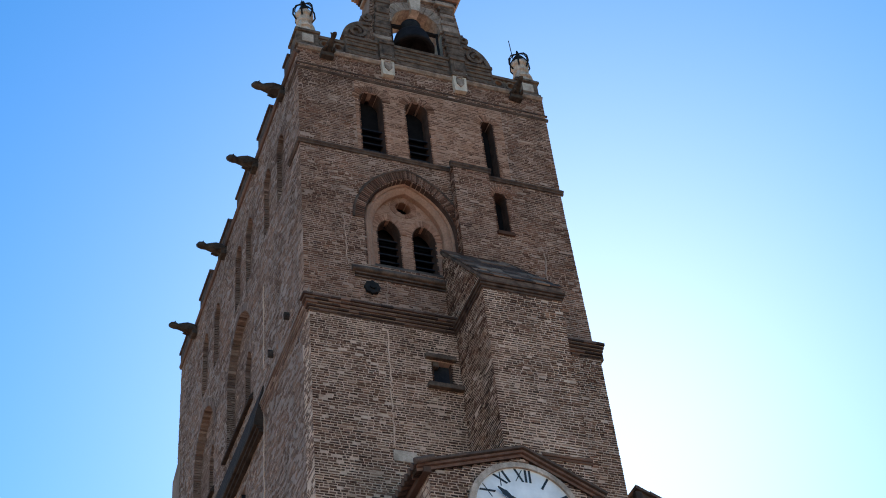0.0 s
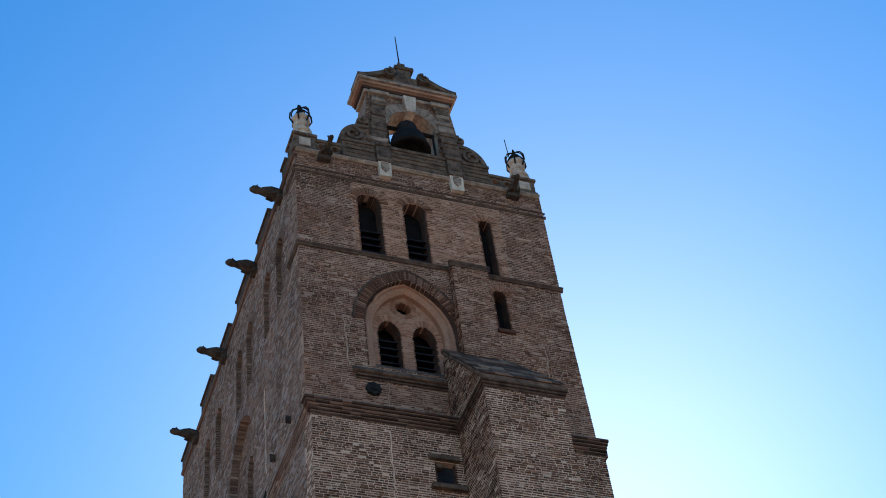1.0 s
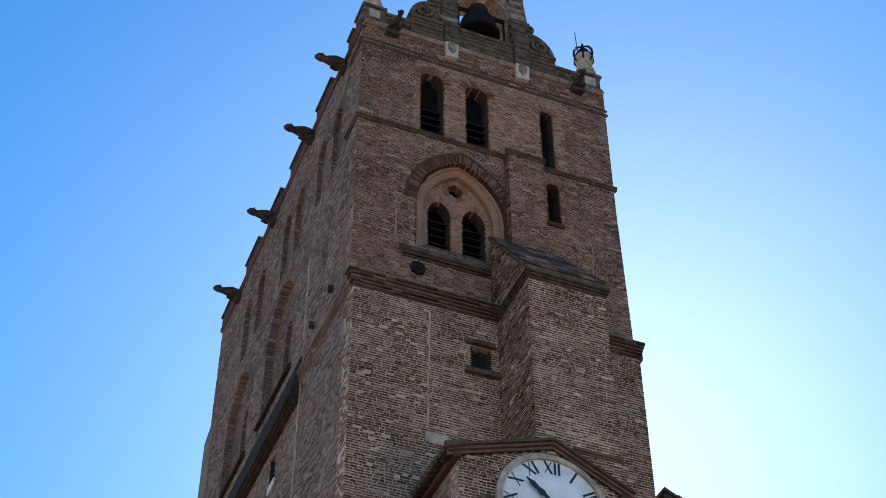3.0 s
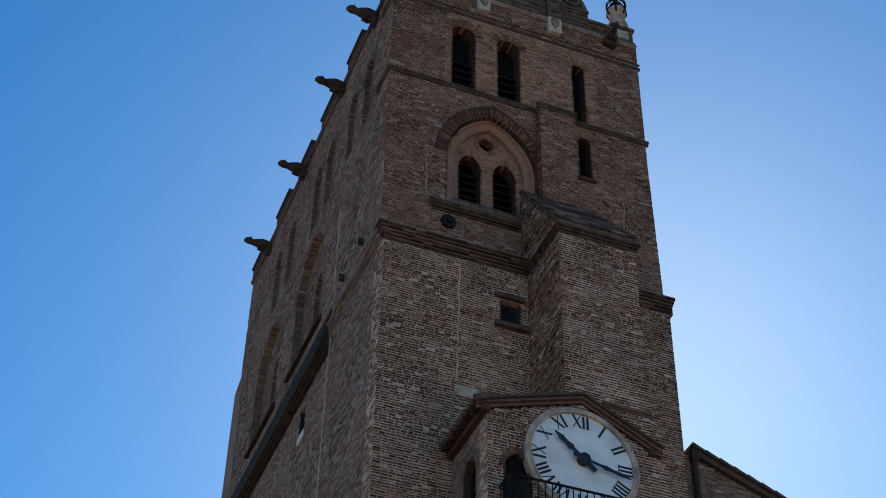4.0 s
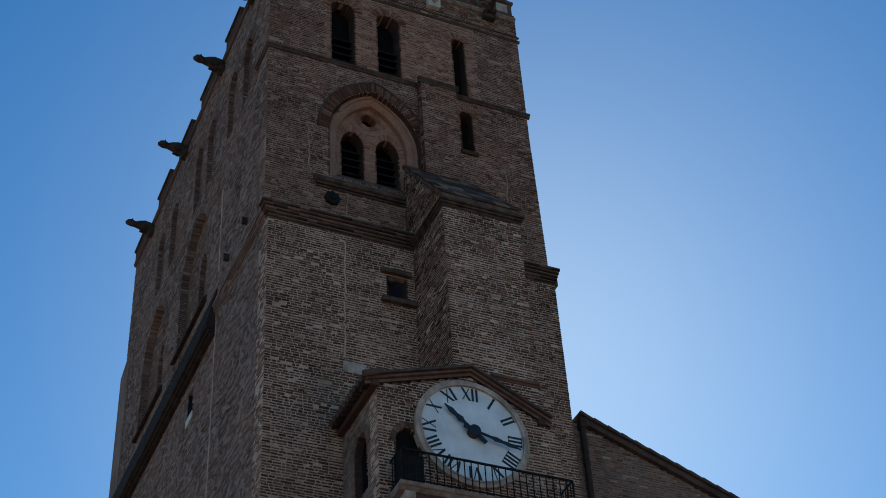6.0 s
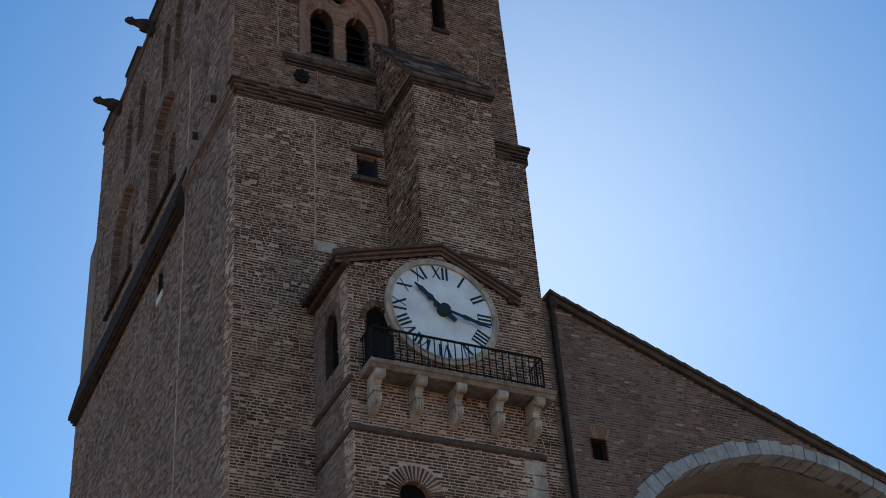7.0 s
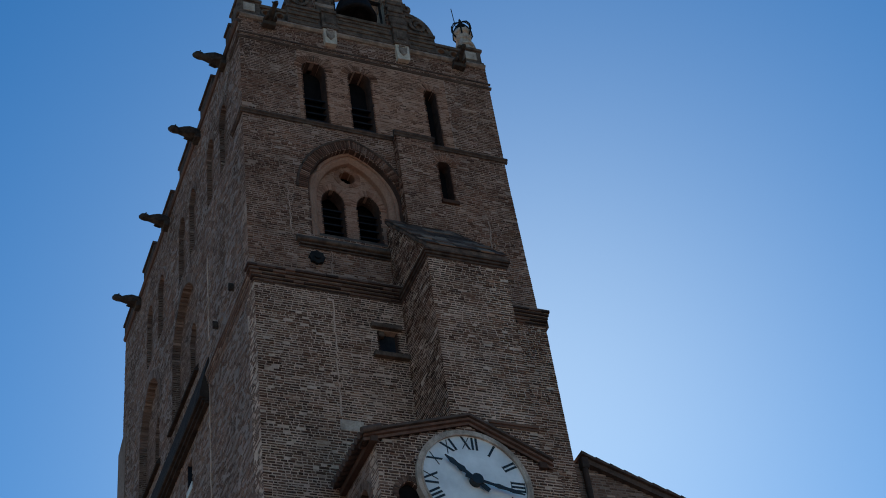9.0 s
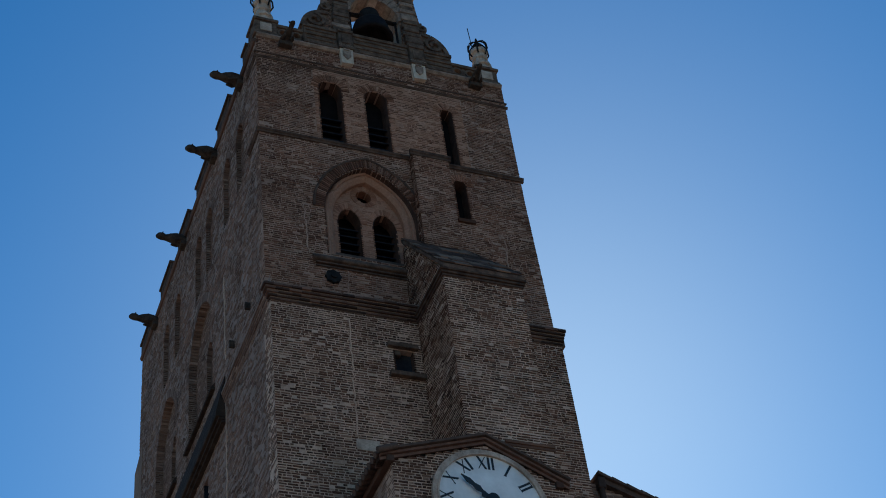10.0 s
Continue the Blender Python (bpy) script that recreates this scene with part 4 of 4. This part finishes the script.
gargoyle((17.15, YU - 0.02, 40.05), 268, 6, 0.8, 0.62)

# ---- rosette anchor and putlog spouts ----
rosette = thing("anchor_plate", (11.48, YU - 0.05, 29.8), "dark iron wall anchor shaped as a rosette", "anchor plate")
m = Mesh()
m.prism([(11.47 + (0.21 if k % 2 else 0.255) * math.cos(k * math.pi / 8), 29.8 + (0.21 if k % 2 else 0.255) * math.sin(k * math.pi / 8)) for k in range(16)], 0.0, 0.09, up_front)
part("plate", m, IRON, rosette, bevel=0.02)
m = Mesh()
m.prism([(11.47 + 0.09 * math.cos(k * math.pi / 6), 29.8 + 0.09 * math.sin(k * math.pi / 6)) for k in range(12)], 0.09, 0.14, up_front)
part("boss", m, IRON, rosette, bevel=0.02)
for y in (31.95, 33.68):
    sp = thing("stone_spout", (XL, y, 29.65), "small dark stone spout in the flank wall", "spout", "stone spouts")
    m = Mesh()
    m.prism([(y - 0.04, 29.52), (y + 0.04, 29.5), (y + 0.05, 29.66), (y, 29.8), (y - 0.05, 29.68)], -0.1, 0.16, flank(XL))
    part("spout_body", m, BEAST, sp, bevel=0.02)
slit_frame = lining(tower, low_side, slit, 0.5, LOUVRE, "slit_window", 0.05)
m = Mesh()
m.prism([(36.78, 26.0), (37.42, 26.0), (37.42, 26.25), (36.78, 26.25)], -0.4, 0.03, low_side)
part("sill", m, WHITE_STONE, slit_frame, bevel=0.01)
# near-black sheet in place of the shade behind the slit
m = Mesh()
m.box(XL + 0.6, XL + 0.66, 36.7, 37.5, 26.1, 27.3)
part("dark_boarding", m, DARK, slit_frame)

# ---- clock turret: a gabled block in front of the tower ----
turret = thing("clock_turret", (14.0, 28.8, GROUND), "gabled brick clock turret built against the tower", "clock turret")
CX0, CX1, CY = 11.56, 16.36, 27.72
turret_front = front(CY)
turret_side = flank(CX0)
door_opening = Opening(12.30, 0.30, 18.5, 20.05, 0.42)
low_window = Opening(13.0, 0.36, 14.2, 15.6)
APEX_X, APEX_Z = 14.04, 22.37
RUN, FALL = {-1: 2.80, 1: 2.12}, {-1: 0.32, 1: 0.50}  # the two slopes are unlike
gable = lambda u: APEX_Z - abs(u - APEX_X) * FALL[1 if u > APEX_X else -1]
PICKED = (CX0 + 0.05, 15.2, 15.7, 16.97)  # the bricks that are laid one by one at the end
masonry(turret, turret_front, CX0, CX1, GROUND, 22.32, [door_opening, low_window], 0.5, top=gable, skip=[PICKED], label="brick front of the clock turret")
side_window = Opening(28.85, 0.4, 19.1, 20.3, 0.55)
masonry(turret, turret_side, CY + 0.5, YF, GROUND, 21.75, [side_window], 0.45, lap=0.5, rough=0.7, smear=0.25, brick=FLANK_BRICK, mortar=FLANK_MORTAR, name="side_wall", label="rough brick side of the turret")
m = Mesh()
m.box(CX1 - 0.45, CX1, CY + 0.5, YF, GROUND, 21.6)
part("right_wall", m, BRICK, turret)
r_ = lining(turret, turret_side, side_window, 0.45, REVEAL, "side_window", 0.06)
voussoirs(r_, turret_side, side_window, 0.22, 0.012, FLANK_BRICK, 20, back=0.15, inner=0.02)
# near-black sheet as the shade within the side window
m = Mesh()
m.box(CX0 + 0.2, CX0 + 0.24, 28.5, 29.5, 19.0, 21.1)
part("dark_boarding", m, DARK, r_)
r_ = lining(turret, turret_front, door_opening, 0.5, REVEAL, "balcony_door", 0.06)
voussoirs(r_, turret_front, door_opening, 0.14, 0.012, BROWN_BRICK, 22, back=0.15, inner=0.02)
# near-black sheet fills the doorway as its inner shade
m = Mesh()
m.box(11.98, 12.62, CY + 0.14, CY + 0.2, 18.5, 20.5)
part("door_leaf", m, DARK, r_, "near-black sheet standing for the shade inside the doorway")
r_ = lining(turret, turret_front, low_window, 0.5, WARM, "round_window", 0.06)
voussoirs(r_, turret_front, low_window, 0.34, 0.015, BRICK, 19, back=0.2, inner=0.02, gap=0.5)
# near-black sheet gives the round window its inner shade
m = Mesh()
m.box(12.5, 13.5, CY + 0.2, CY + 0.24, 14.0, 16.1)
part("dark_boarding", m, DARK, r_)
ROLL = [(-0.05, 0.0), (0.04, 0.0), (0.075, 0.03), (0.085, 0.07), (0.075, 0.11), (0.04, 0.15), (-0.05, 0.17)]
moulding(turret, turret_front, CX0 - 0.08, CX1 + 0.05, [(d, 17.0 + z) for d, z in ROLL], TILE, label="rounded string course")
moulding(turret, turret_side, CY, YF, [(d, 17.0 + z) for d, z in ROLL], TILE, label="rounded string course")
moulding(turret, turret_side, CY, YF, [(d, 18.27 + z) for d, z in ROLL], TILE, label="rounded string course")
# pale quoins at the turret's corner
for k in range(8):
    w = 0.55 if k % 2 else 0.36
    m = Mesh()
    m.box(CX1 - w, CX1 + 0.02, CY - 0.022, CY + 0.3, 14.1 + 0.355 * k, 14.1 + 0.355 * k + 0.34)
    part("quoin", m, STONE, turret, bevel=0.015)
# roof: two slopes with a moulded brick verge and a row of tile ends
for s in (-1, 1):
    run, dz = RUN[s], FALL[s]
    edge = lambda a, b: [(APEX_X, APEX_Z + a), (APEX_X + s * run, APEX_Z - run * dz + a), (APEX_X + s * run, APEX_Z - run * dz + b), (APEX_X, APEX_Z + b)]
    for a, b, d, mat, n_ in ((-0.02, 0.06, 0.06, REDDISH, "verge_brick"), (0.08, 0.15, 0.13, REDDISH, "verge_moulding"), (0.17, 0.24, 0.2, TILE, "roof_slope"), (-0.02, 0.17, 0.04, SOOTY, "verge_core")):
        m = Mesh()
        m.prism(edge(a, b), CY - d, YF if n_ == "roof_slope" else CY + (0.25 if n_ == "verge_core" else 0.3), lambda u, w, y: (u, y, w))
        part(n_, m, mat, turret, bevel=0.015)
    for k in range(11 if s < 0 else 0):
        m = Mesh()
        y = CY - 0.2 + k * 0.225
        x, z = APEX_X + s * run, APEX_Z - run * dz + 0.22
        m.tube([(x - s * 0.4, y, z + 0.4 * dz), (x + s * 0.09, y, z - 0.06)], 0.085, 8)
        part("eave_tile", m, TILE, turret)
    m = Mesh()
    x = APEX_X + s * (run - 0.16)
    m.box(min(x, x - s * 0.2), max(x, x - s * 0.2), CY - 0.1, YF, APEX_Z - run * dz - 0.02, APEX_Z - run * dz + 0.16)
    part("eave_moulding", m, SOOT_BRICK, turret, bevel=0.02)

# ---- clock ----
KX, KZ, KR = 13.97, 20.62, 1.5
clock = thing("clock", (KX, CY, KZ), "white round clock face with black Roman numerals in a stone ring", "clock")
m = Mesh()


def ring(m, r0, r1, d0, d1, steps=72, x=KX, z=KZ, put=turret_front):
    for i in range(steps):
        a, b = 2 * math.pi * i / steps, 2 * math.pi * (i + 1) / steps
        m.prism([(x + r0 * math.cos(a), z + r0 * math.sin(a)), (x + r0 * math.cos(b), z + r0 * math.sin(b)), (x + r1 * math.cos(b), z + r1 * math.sin(b)), (x + r1 * math.cos(a), z + r1 * math.sin(a))], d0, d1, put)


ring(m, KR - 0.13, KR, -0.1, 0.11)
rim = part("stone_ring", m, STONE, clock, "pale stone ring")
m = Mesh()
ring(m, KR - 0.16, KR - 0.12, -0.05, 0.14)
part("lip", m, STONE, rim)
m = Mesh()
m.prism([(KX + 1.385 * math.cos(2 * math.pi * i / 72), KZ + 1.385 * math.sin(2 * math.pi * i / 72)) for i in range(72)], 0.0, 0.07, turret_front)
face = part("face", m, ENAMEL, clock, "plain white enamel dial")


def strokes(text, x):
    """Roman figures as thick and thin strokes: (x0, z0, x1, z1, width) on a letter one high."""
    out, w = [], 0.0
    for c in text:
        if c == "I":
            out.append((w + 0.11, 0, w + 0.11, 1, 0.16))
            w += 0.3
        elif c == "V":
            out += [(w + 0.08, 1, w + 0.36, 0, 0.17), (w + 0.36, 0, w + 0.62, 1, 0.07)]
            w += 0.74
        else:
            out += [(w + 0.08, 1, w + 0.62, 0, 0.17), (w + 0.08, 0, w + 0.62, 1, 0.07)]
            w += 0.74
        # serifs
    n = w - 0.08
    bars = [(0.0, 0.0, n, 0.0, 0.045), (0.0, 1.0, n, 1.0, 0.045)] if "V" not in text and "X" not in text else []
    return [(a - n / 2, b, c - n / 2, d, e) for a, b, c, d, e in out + bars]


for h, text in enumerate(("XII", "I", "II", "III", "IIII", "V", "VI", "VII", "VIII", "IX", "X", "XI")):
    ang = math.radians(90 - 30 * h)
    m = Mesh()
    size, r0 = 0.36, 0.95
    for x0, z0, x1, z1, w in strokes(text, 0):
        def spin(u, v):
            # u along the rim, v outwards
            rr = r0 + v * size
            return (KX + rr * math.cos(ang) + u * size * math.sin(ang), KZ + rr * math.sin(ang) - u * size * math.cos(ang))
        dx, dz_ = x1 - x0, z1 - z0
        l = math.hypot(dx, dz_)
        if abs(dz_) < 1e-6:
            q = [(x0, z0 - w / 2), (x1, z0 - w / 2), (x1, z0 + w / 2), (x0, z0 + w / 2)]
        else:
            q = [(x0 - w / 2, z0), (x0 + w / 2, z0), (x1 + w / 2, z1), (x1 - w / 2, z1)]
        m.prism([spin(*p) for p in q], 0.068, 0.078 + 0.001 * (w > 0.1), turret_front)
    part("numeral", m, BLACK_PAINT, face)


def hand(name, degrees, reach, tail, width, d):
    """degrees clockwise from twelve"""
    a = math.radians(90 - degrees)
    c, s = math.cos(a), math.sin(a)
    spots = [(-tail, width * 0.9), (-tail * 0.6, width * 1.1), (0, width * 0.8), (reach * 0.35, width * 0.75), (reach * 0.45, width * 1.5), (reach * 0.6, width * 0.9), (reach * 0.78, width * 1.25), (reach * 0.86, width * 0.7), (reach, 0.01)]
    up = [(KX + u * c - v * s, KZ + u * s + v * c) for u, v in spots]
    down = [(KX + u * c + v * s, KZ + u * s - v * c) for u, v in reversed(spots)]
    m = Mesh()
    m.prism(up + down, d, d + 0.025, turret_front)
    part(name, m, BLACK_PAINT, clock, bevel=0.005)


hand("hour_hand", 311, 0.98, 0.40, 0.058, 0.16)
hand("minute_hand", 104, 1.24, 0.3, 0.042, 0.2)
m = Mesh()
m.prism([(KX + 0.15 * math.cos(i * math.pi / 12), KZ + 0.15 * math.sin(i * math.pi / 12)) for i in range(24)], 0.06, 0.25, turret_front)
part("hub", m, BLACK_PAINT, clock, bevel=0.02)

# ---- balcony ----
balcony = thing("balcony", (14.15, 27.3, 18.4), "stone balcony on carved corbels with a thin iron railing", "balcony")
SX0, SX1, SY, SZ = 11.78, 16.5, 27.0, 18.54
m = Mesh()
m.prism([(CY, SZ - 0.2), (SY + 0.14, SZ - 0.2), (SY + 0.07, SZ - 0.12), (SY + 0.02, SZ - 0.1), (SY, SZ - 0.02), (SY + 0.02, SZ), (CY, SZ)], SX0, SX1, lambda u, w, d: (d, u, w))
part("slab", m, WORN_STONE, balcony, "worn brown stone slab", bevel=0.02)
for x in (12.03, 13.06, 14.05, 15.11, 16.07):
    prof = [(CY, 18.36), (27.14, 18.36), (27.12, 18.26), (27.2, 18.14), (27.33, 18.02), (27.37, 17.88), (27.31, 17.76), (27.33, 17.64), (27.42, 17.53), (27.56, 17.46), (CY, 17.42)]
    m = Mesh()
    m.prism(prof, x - 0.09, x + 0.09, lambda u, w, d: (d, u, w))
    c_ = part("corbel", m, STONE, balcony, "carved pale stone corbel", bevel=0.025)
    m = Mesh()
    m.tube([(x - 0.125, 27.16, 18.22), (x - 0.11, 27.16, 18.22), (x + 0.11, 27.16, 18.22), (x + 0.125, 27.16, 18.22)], [0.08, 0.125, 0.125, 0.08], 16)
    part("scroll_roll", m, STONE, c_)
    m = Mesh()
    m.box(x - 0.105, x + 0.105, 27.3, CY, 17.84, 17.88)
    part("fillet", m, WORN_STONE, c_, bevel=0.01)
    for k in (-1, 0, 1):
        m = Mesh()
        m.tube([(x + k * 0.065, 27.31, 17.82), (x + k * 0.065, 27.29, 17.7), (x + k * 0.06, 27.38, 17.56), (x + k * 0.05, 27.55, 17.47)], [0.03, 0.038, 0.036, 0.02], 8)
        part("flute", m, STONE, c_)
RY, RT = 27.08, 19.4
for name, z, r in (("top_rail", RT, 0.022), ("bottom_rail", SZ + 0.09, 0.014)):
    m = Mesh()
    m.box(SX0 + 0.05, SX1 - 0.28, RY - r, RY + r, z - r, z + r)
    part(name, m, IRON, balcony)
n_ = 25
for k in range(n_ + 1):
    x = SX0 + 0.05 + (SX1 - 0.33 - SX0) * k / n_
    m = Mesh()
    r = 0.018 if k in (0, n_) else 0.011
    m.box(x - r, x + r, RY - r, RY + r, SZ - 0.01, RT)
    part("baluster", m, IRON, balcony)
for x in (SX0 + 0.05, SX1 - 0.28):
    for z in (RT, SZ + 0.09):
        m = Mesh()
        m.box(x - 0.016, x + 0.016, RY, CY, z - 0.016, z + 0.016)
        part("side_rail", m, IRON, balcony)
    for k in range(1, 5):
        m = Mesh()
        y = RY + (CY - RY) * k / 5
        m.box(x - 0.01, x + 0.01, y - 0.01, y + 0.01, SZ - 0.01, RT)
        part("baluster", m, IRON, balcony)
m = Mesh()
m.tube([(SX1 - 0.30, RY, RT), (SX1 - 0.62, RY, SZ + 0.42)], 0.014, 6)
part("brace", m, IRON, balcony)
# dark curved sheet that screens the door
m = Mesh()
m.box(11.93, 11.97, CY - 0.55, CY, SZ, 19.55)
m.box(11.93, 12.42, CY - 0.58, CY - 0.54, SZ, 19.3)
part("screen", m, IRON, balcony, "dark sheet metal screen")

# ---- nave front with its great portal arch ----
nave = thing("nave", (26, 34, GROUND), "brick church nave front with a long sloping roof edge", "church nave")
NY, NX0, NX1 = 30.0, XR, 36.0
rake = lambda u: 23.42 - (u - 18.45) * 0.387
portal = Opening(25.6, 6.95, GROUND, 12.87, 6.95)
small = Opening(19.39, 0.21, 18.72, 19.32, 0)
masonry(nave, front(NY), NX0, NX1, GROUND, 23.6, [portal, small], 0.7, top=rake, rough=0.5, brick=BROWN_BRICK, mortar=BROWN_MORTAR, label="brown brick nave front")
r_ = lining(nave, front(NY), small, 0.5, BRICK, "small_window", 0.05)
for k in range(9):
    m = Mesh()
    f0, f1 = (k + 0.12) / 9, (k + 0.88) / 9
    lo, hi = (lambda f: 19.12 + 0.54 * f), (lambda f: 18.98 + 0.82 * f)
    m.prism([(lo(f0), 19.33), (lo(f1), 19.33), (hi(f1), 19.66), (hi(f0), 19.66)], -0.2, 0.016, front(NY))
    part("brick", m, WARM, r_)
# near-black sheet for the shade inside the small window
m = Mesh()
m.box(19.1, 19.7, NY + 0.2, NY + 0.24, 18.6, 19.4)
part("dark_boarding", m, DARK, r_)
# arch stones: a ring whose soffit runs back into the wall
a0, a1, n_ = 2.75, 0.38, 44
rnd = random.Random(5)
for k in range(n_):
    t0, t1 = a0 + (a1 - a0) * (k + 0.03) / n_, a0 + (a1 - a0) * (k + 0.97) / n_
    m = Mesh()
    ri, ro = 6.9 + rnd.uniform(-0.03, 0.03), 7.3 + rnd.uniform(-0.05, 0.06)
    back = rnd.choice((0.45, 0.6, 0.7))
    pts = [(25.6 + r * math.cos(t), 12.87 + r * math.sin(t)) for r, t in ((ri, t0), (ro, t0), (ro, t1), (ri, t1))]
    m.prism(pts, 0.05 + rnd.uniform(0, 0.03), -back, front(NY))
    part("arch_stone", m, LIMESTONE, nave, bevel=0.02)
m = Mesh()
steps = 48
for i in range(steps):
    t0, t1 = math.pi * i / steps, math.pi * (i + 1) / steps
    m.prism([(25.6 + r * math.cos(t), 12.87 + r * math.sin(t)) for r, t in ((6.97, t0), (7.2, t0), (7.2, t1), (6.97, t1))], -0.2, -2.6, front(NY))
part("vault", m, RENDERED, nave, "plastered vault of the porch", weld=True)
m = Mesh()
m.box(18.4, 32.8, NY + 2.5, NY + 2.8, GROUND, 20.4)
back_ = part("porch_wall", m, RENDERED, nave, "warm plastered wall inside the porch")
inner_arch = Opening(24.9, 3.0, GROUND, 15.9, 3.0)
voussoirs(back_, front(NY + 2.5), inner_arch, 0.4, 0.15, STONE, 25, "arch_stone", back=0.1, gap=0.04)
# raking coping with its tiles
ang = math.atan(0.387)
m = Mesh()
m.prism([(18.42, rake(18.42) - 0.05), (NX1, rake(NX1) - 0.05), (NX1, rake(NX1) + 0.12), (18.42, rake(18.42) + 0.12)], NY - 0.14, NY + 0.6, lambda u, w, y: (u, y, w))
part("verge", m, TILE, nave, "dark verge moulding", bevel=0.02)
k, u = 0, 18.36
while u < NX1:
    m = Mesh()
    e = u + 0.42
    m.prism([(u, rake(u) + 0.12), (e, rake(e) + 0.12), (e, rake(e) + 0.19), (u, rake(u) + 0.23)], NY - 0.24, NY + 0.6, lambda uu, w, y: (uu, y, w))
    part("verge_tile", m, TILE, nave, bevel=0.012)
    u += 0.4
m = Mesh()
m.prism([(18.25, rake(18.25) + 0.1), (NX1, rake(NX1) + 0.1), (NX1, rake(NX1) - 0.1), (18.25, rake(18.25) - 0.1)], NY + 0.6, 62, lambda u, w, y: (u, y, w))
part("roof", m, TILE, nave)
m = Mesh()
m.box(NX1 - 0.7, NX1, NY + 0.7, 62, GROUND, rake(NX1) - 0.1)
m.box(18.3, NX1 - 0.7, 61.3, 62, GROUND, rake(NX1) - 0.1)
part("outer_wall", m, BRICK, nave)

# ---- downpipe in the corner ----
pipe = thing("downpipe", (18.45, NY - 0.12, GROUND), "dark zinc downpipe in the corner beside the tower", "downpipe")
m = Mesh()
m.tube([(18.42, NY - 0.12, GROUND), (18.42, NY - 0.12, 23.3)], 0.085, 12)
body_ = part("pipe", m, ZINC, pipe)
m = Mesh()
m.box(18.32, 18.54, NY - 0.22, NY, 23.15, 23.5)
part("hopper", m, ZINC, pipe, bevel=0.03)
for z in (3.0, 7.0, 11.0, 15.0, 19.0, 22.0):
    m = Mesh()
    m.tube([(18.42, NY - 0.12, z), (18.42, NY - 0.12, z + 0.06)], 0.1, 12)
    part("bracket", m, ZINC, pipe)

# ---- the turret bricks laid one by one ----
rnd = random.Random(77)
shared = {}
for w in (0.15, 0.19, 0.23, 0.27):
    me = bpy.data.meshes.new("brick")
    h, d = 0.042, 0.02
    v = [(x * (w / 2 - 0.014), y, z * h / 2) for y in (0.012, -d + 0.006) for x, z in ((-1, -1), (1, -1), (1, 1), (-1, 1))]
    me.from_pydata(v, [], [(4, 5, 6, 7), (1, 0, 4, 5)[::-1], (2, 1, 5, 6)[::-1], (3, 2, 6, 7)[::-1], (0, 3, 7, 4)[::-1]])
    me.materials.append(BRICK)
    shared[w] = me
core_of = [c for c in turret.children if c.name.startswith("wall")][0]
base = origin(core_of)
z = GROUND
while z < PICKED[3]:
    if z > PICKED[2]:
        u = PICKED[0] - rnd.uniform(0, 0.04)
        while u < PICKED[1] - 0.1:
            w = rnd.choice((0.15, 0.19, 0.23, 0.27))
            if abs(u + w / 2 - low_window.m) - w / 2 > (low_window.width(z) or -1) and u + w < PICKED[1] + 0.1 and math.hypot(u + w / 2 - low_window.m, z - low_window.spring) > 0.78:
                ob = new("brick", shared[w])
                ob.parent = core_of
                ob.location = (u + w / 2 - base.x, CY - rnd.uniform(-0.004, 0.006) - base.y, z + COURSE / 2 + EYE - base.z)
            u += w
    z += COURSE
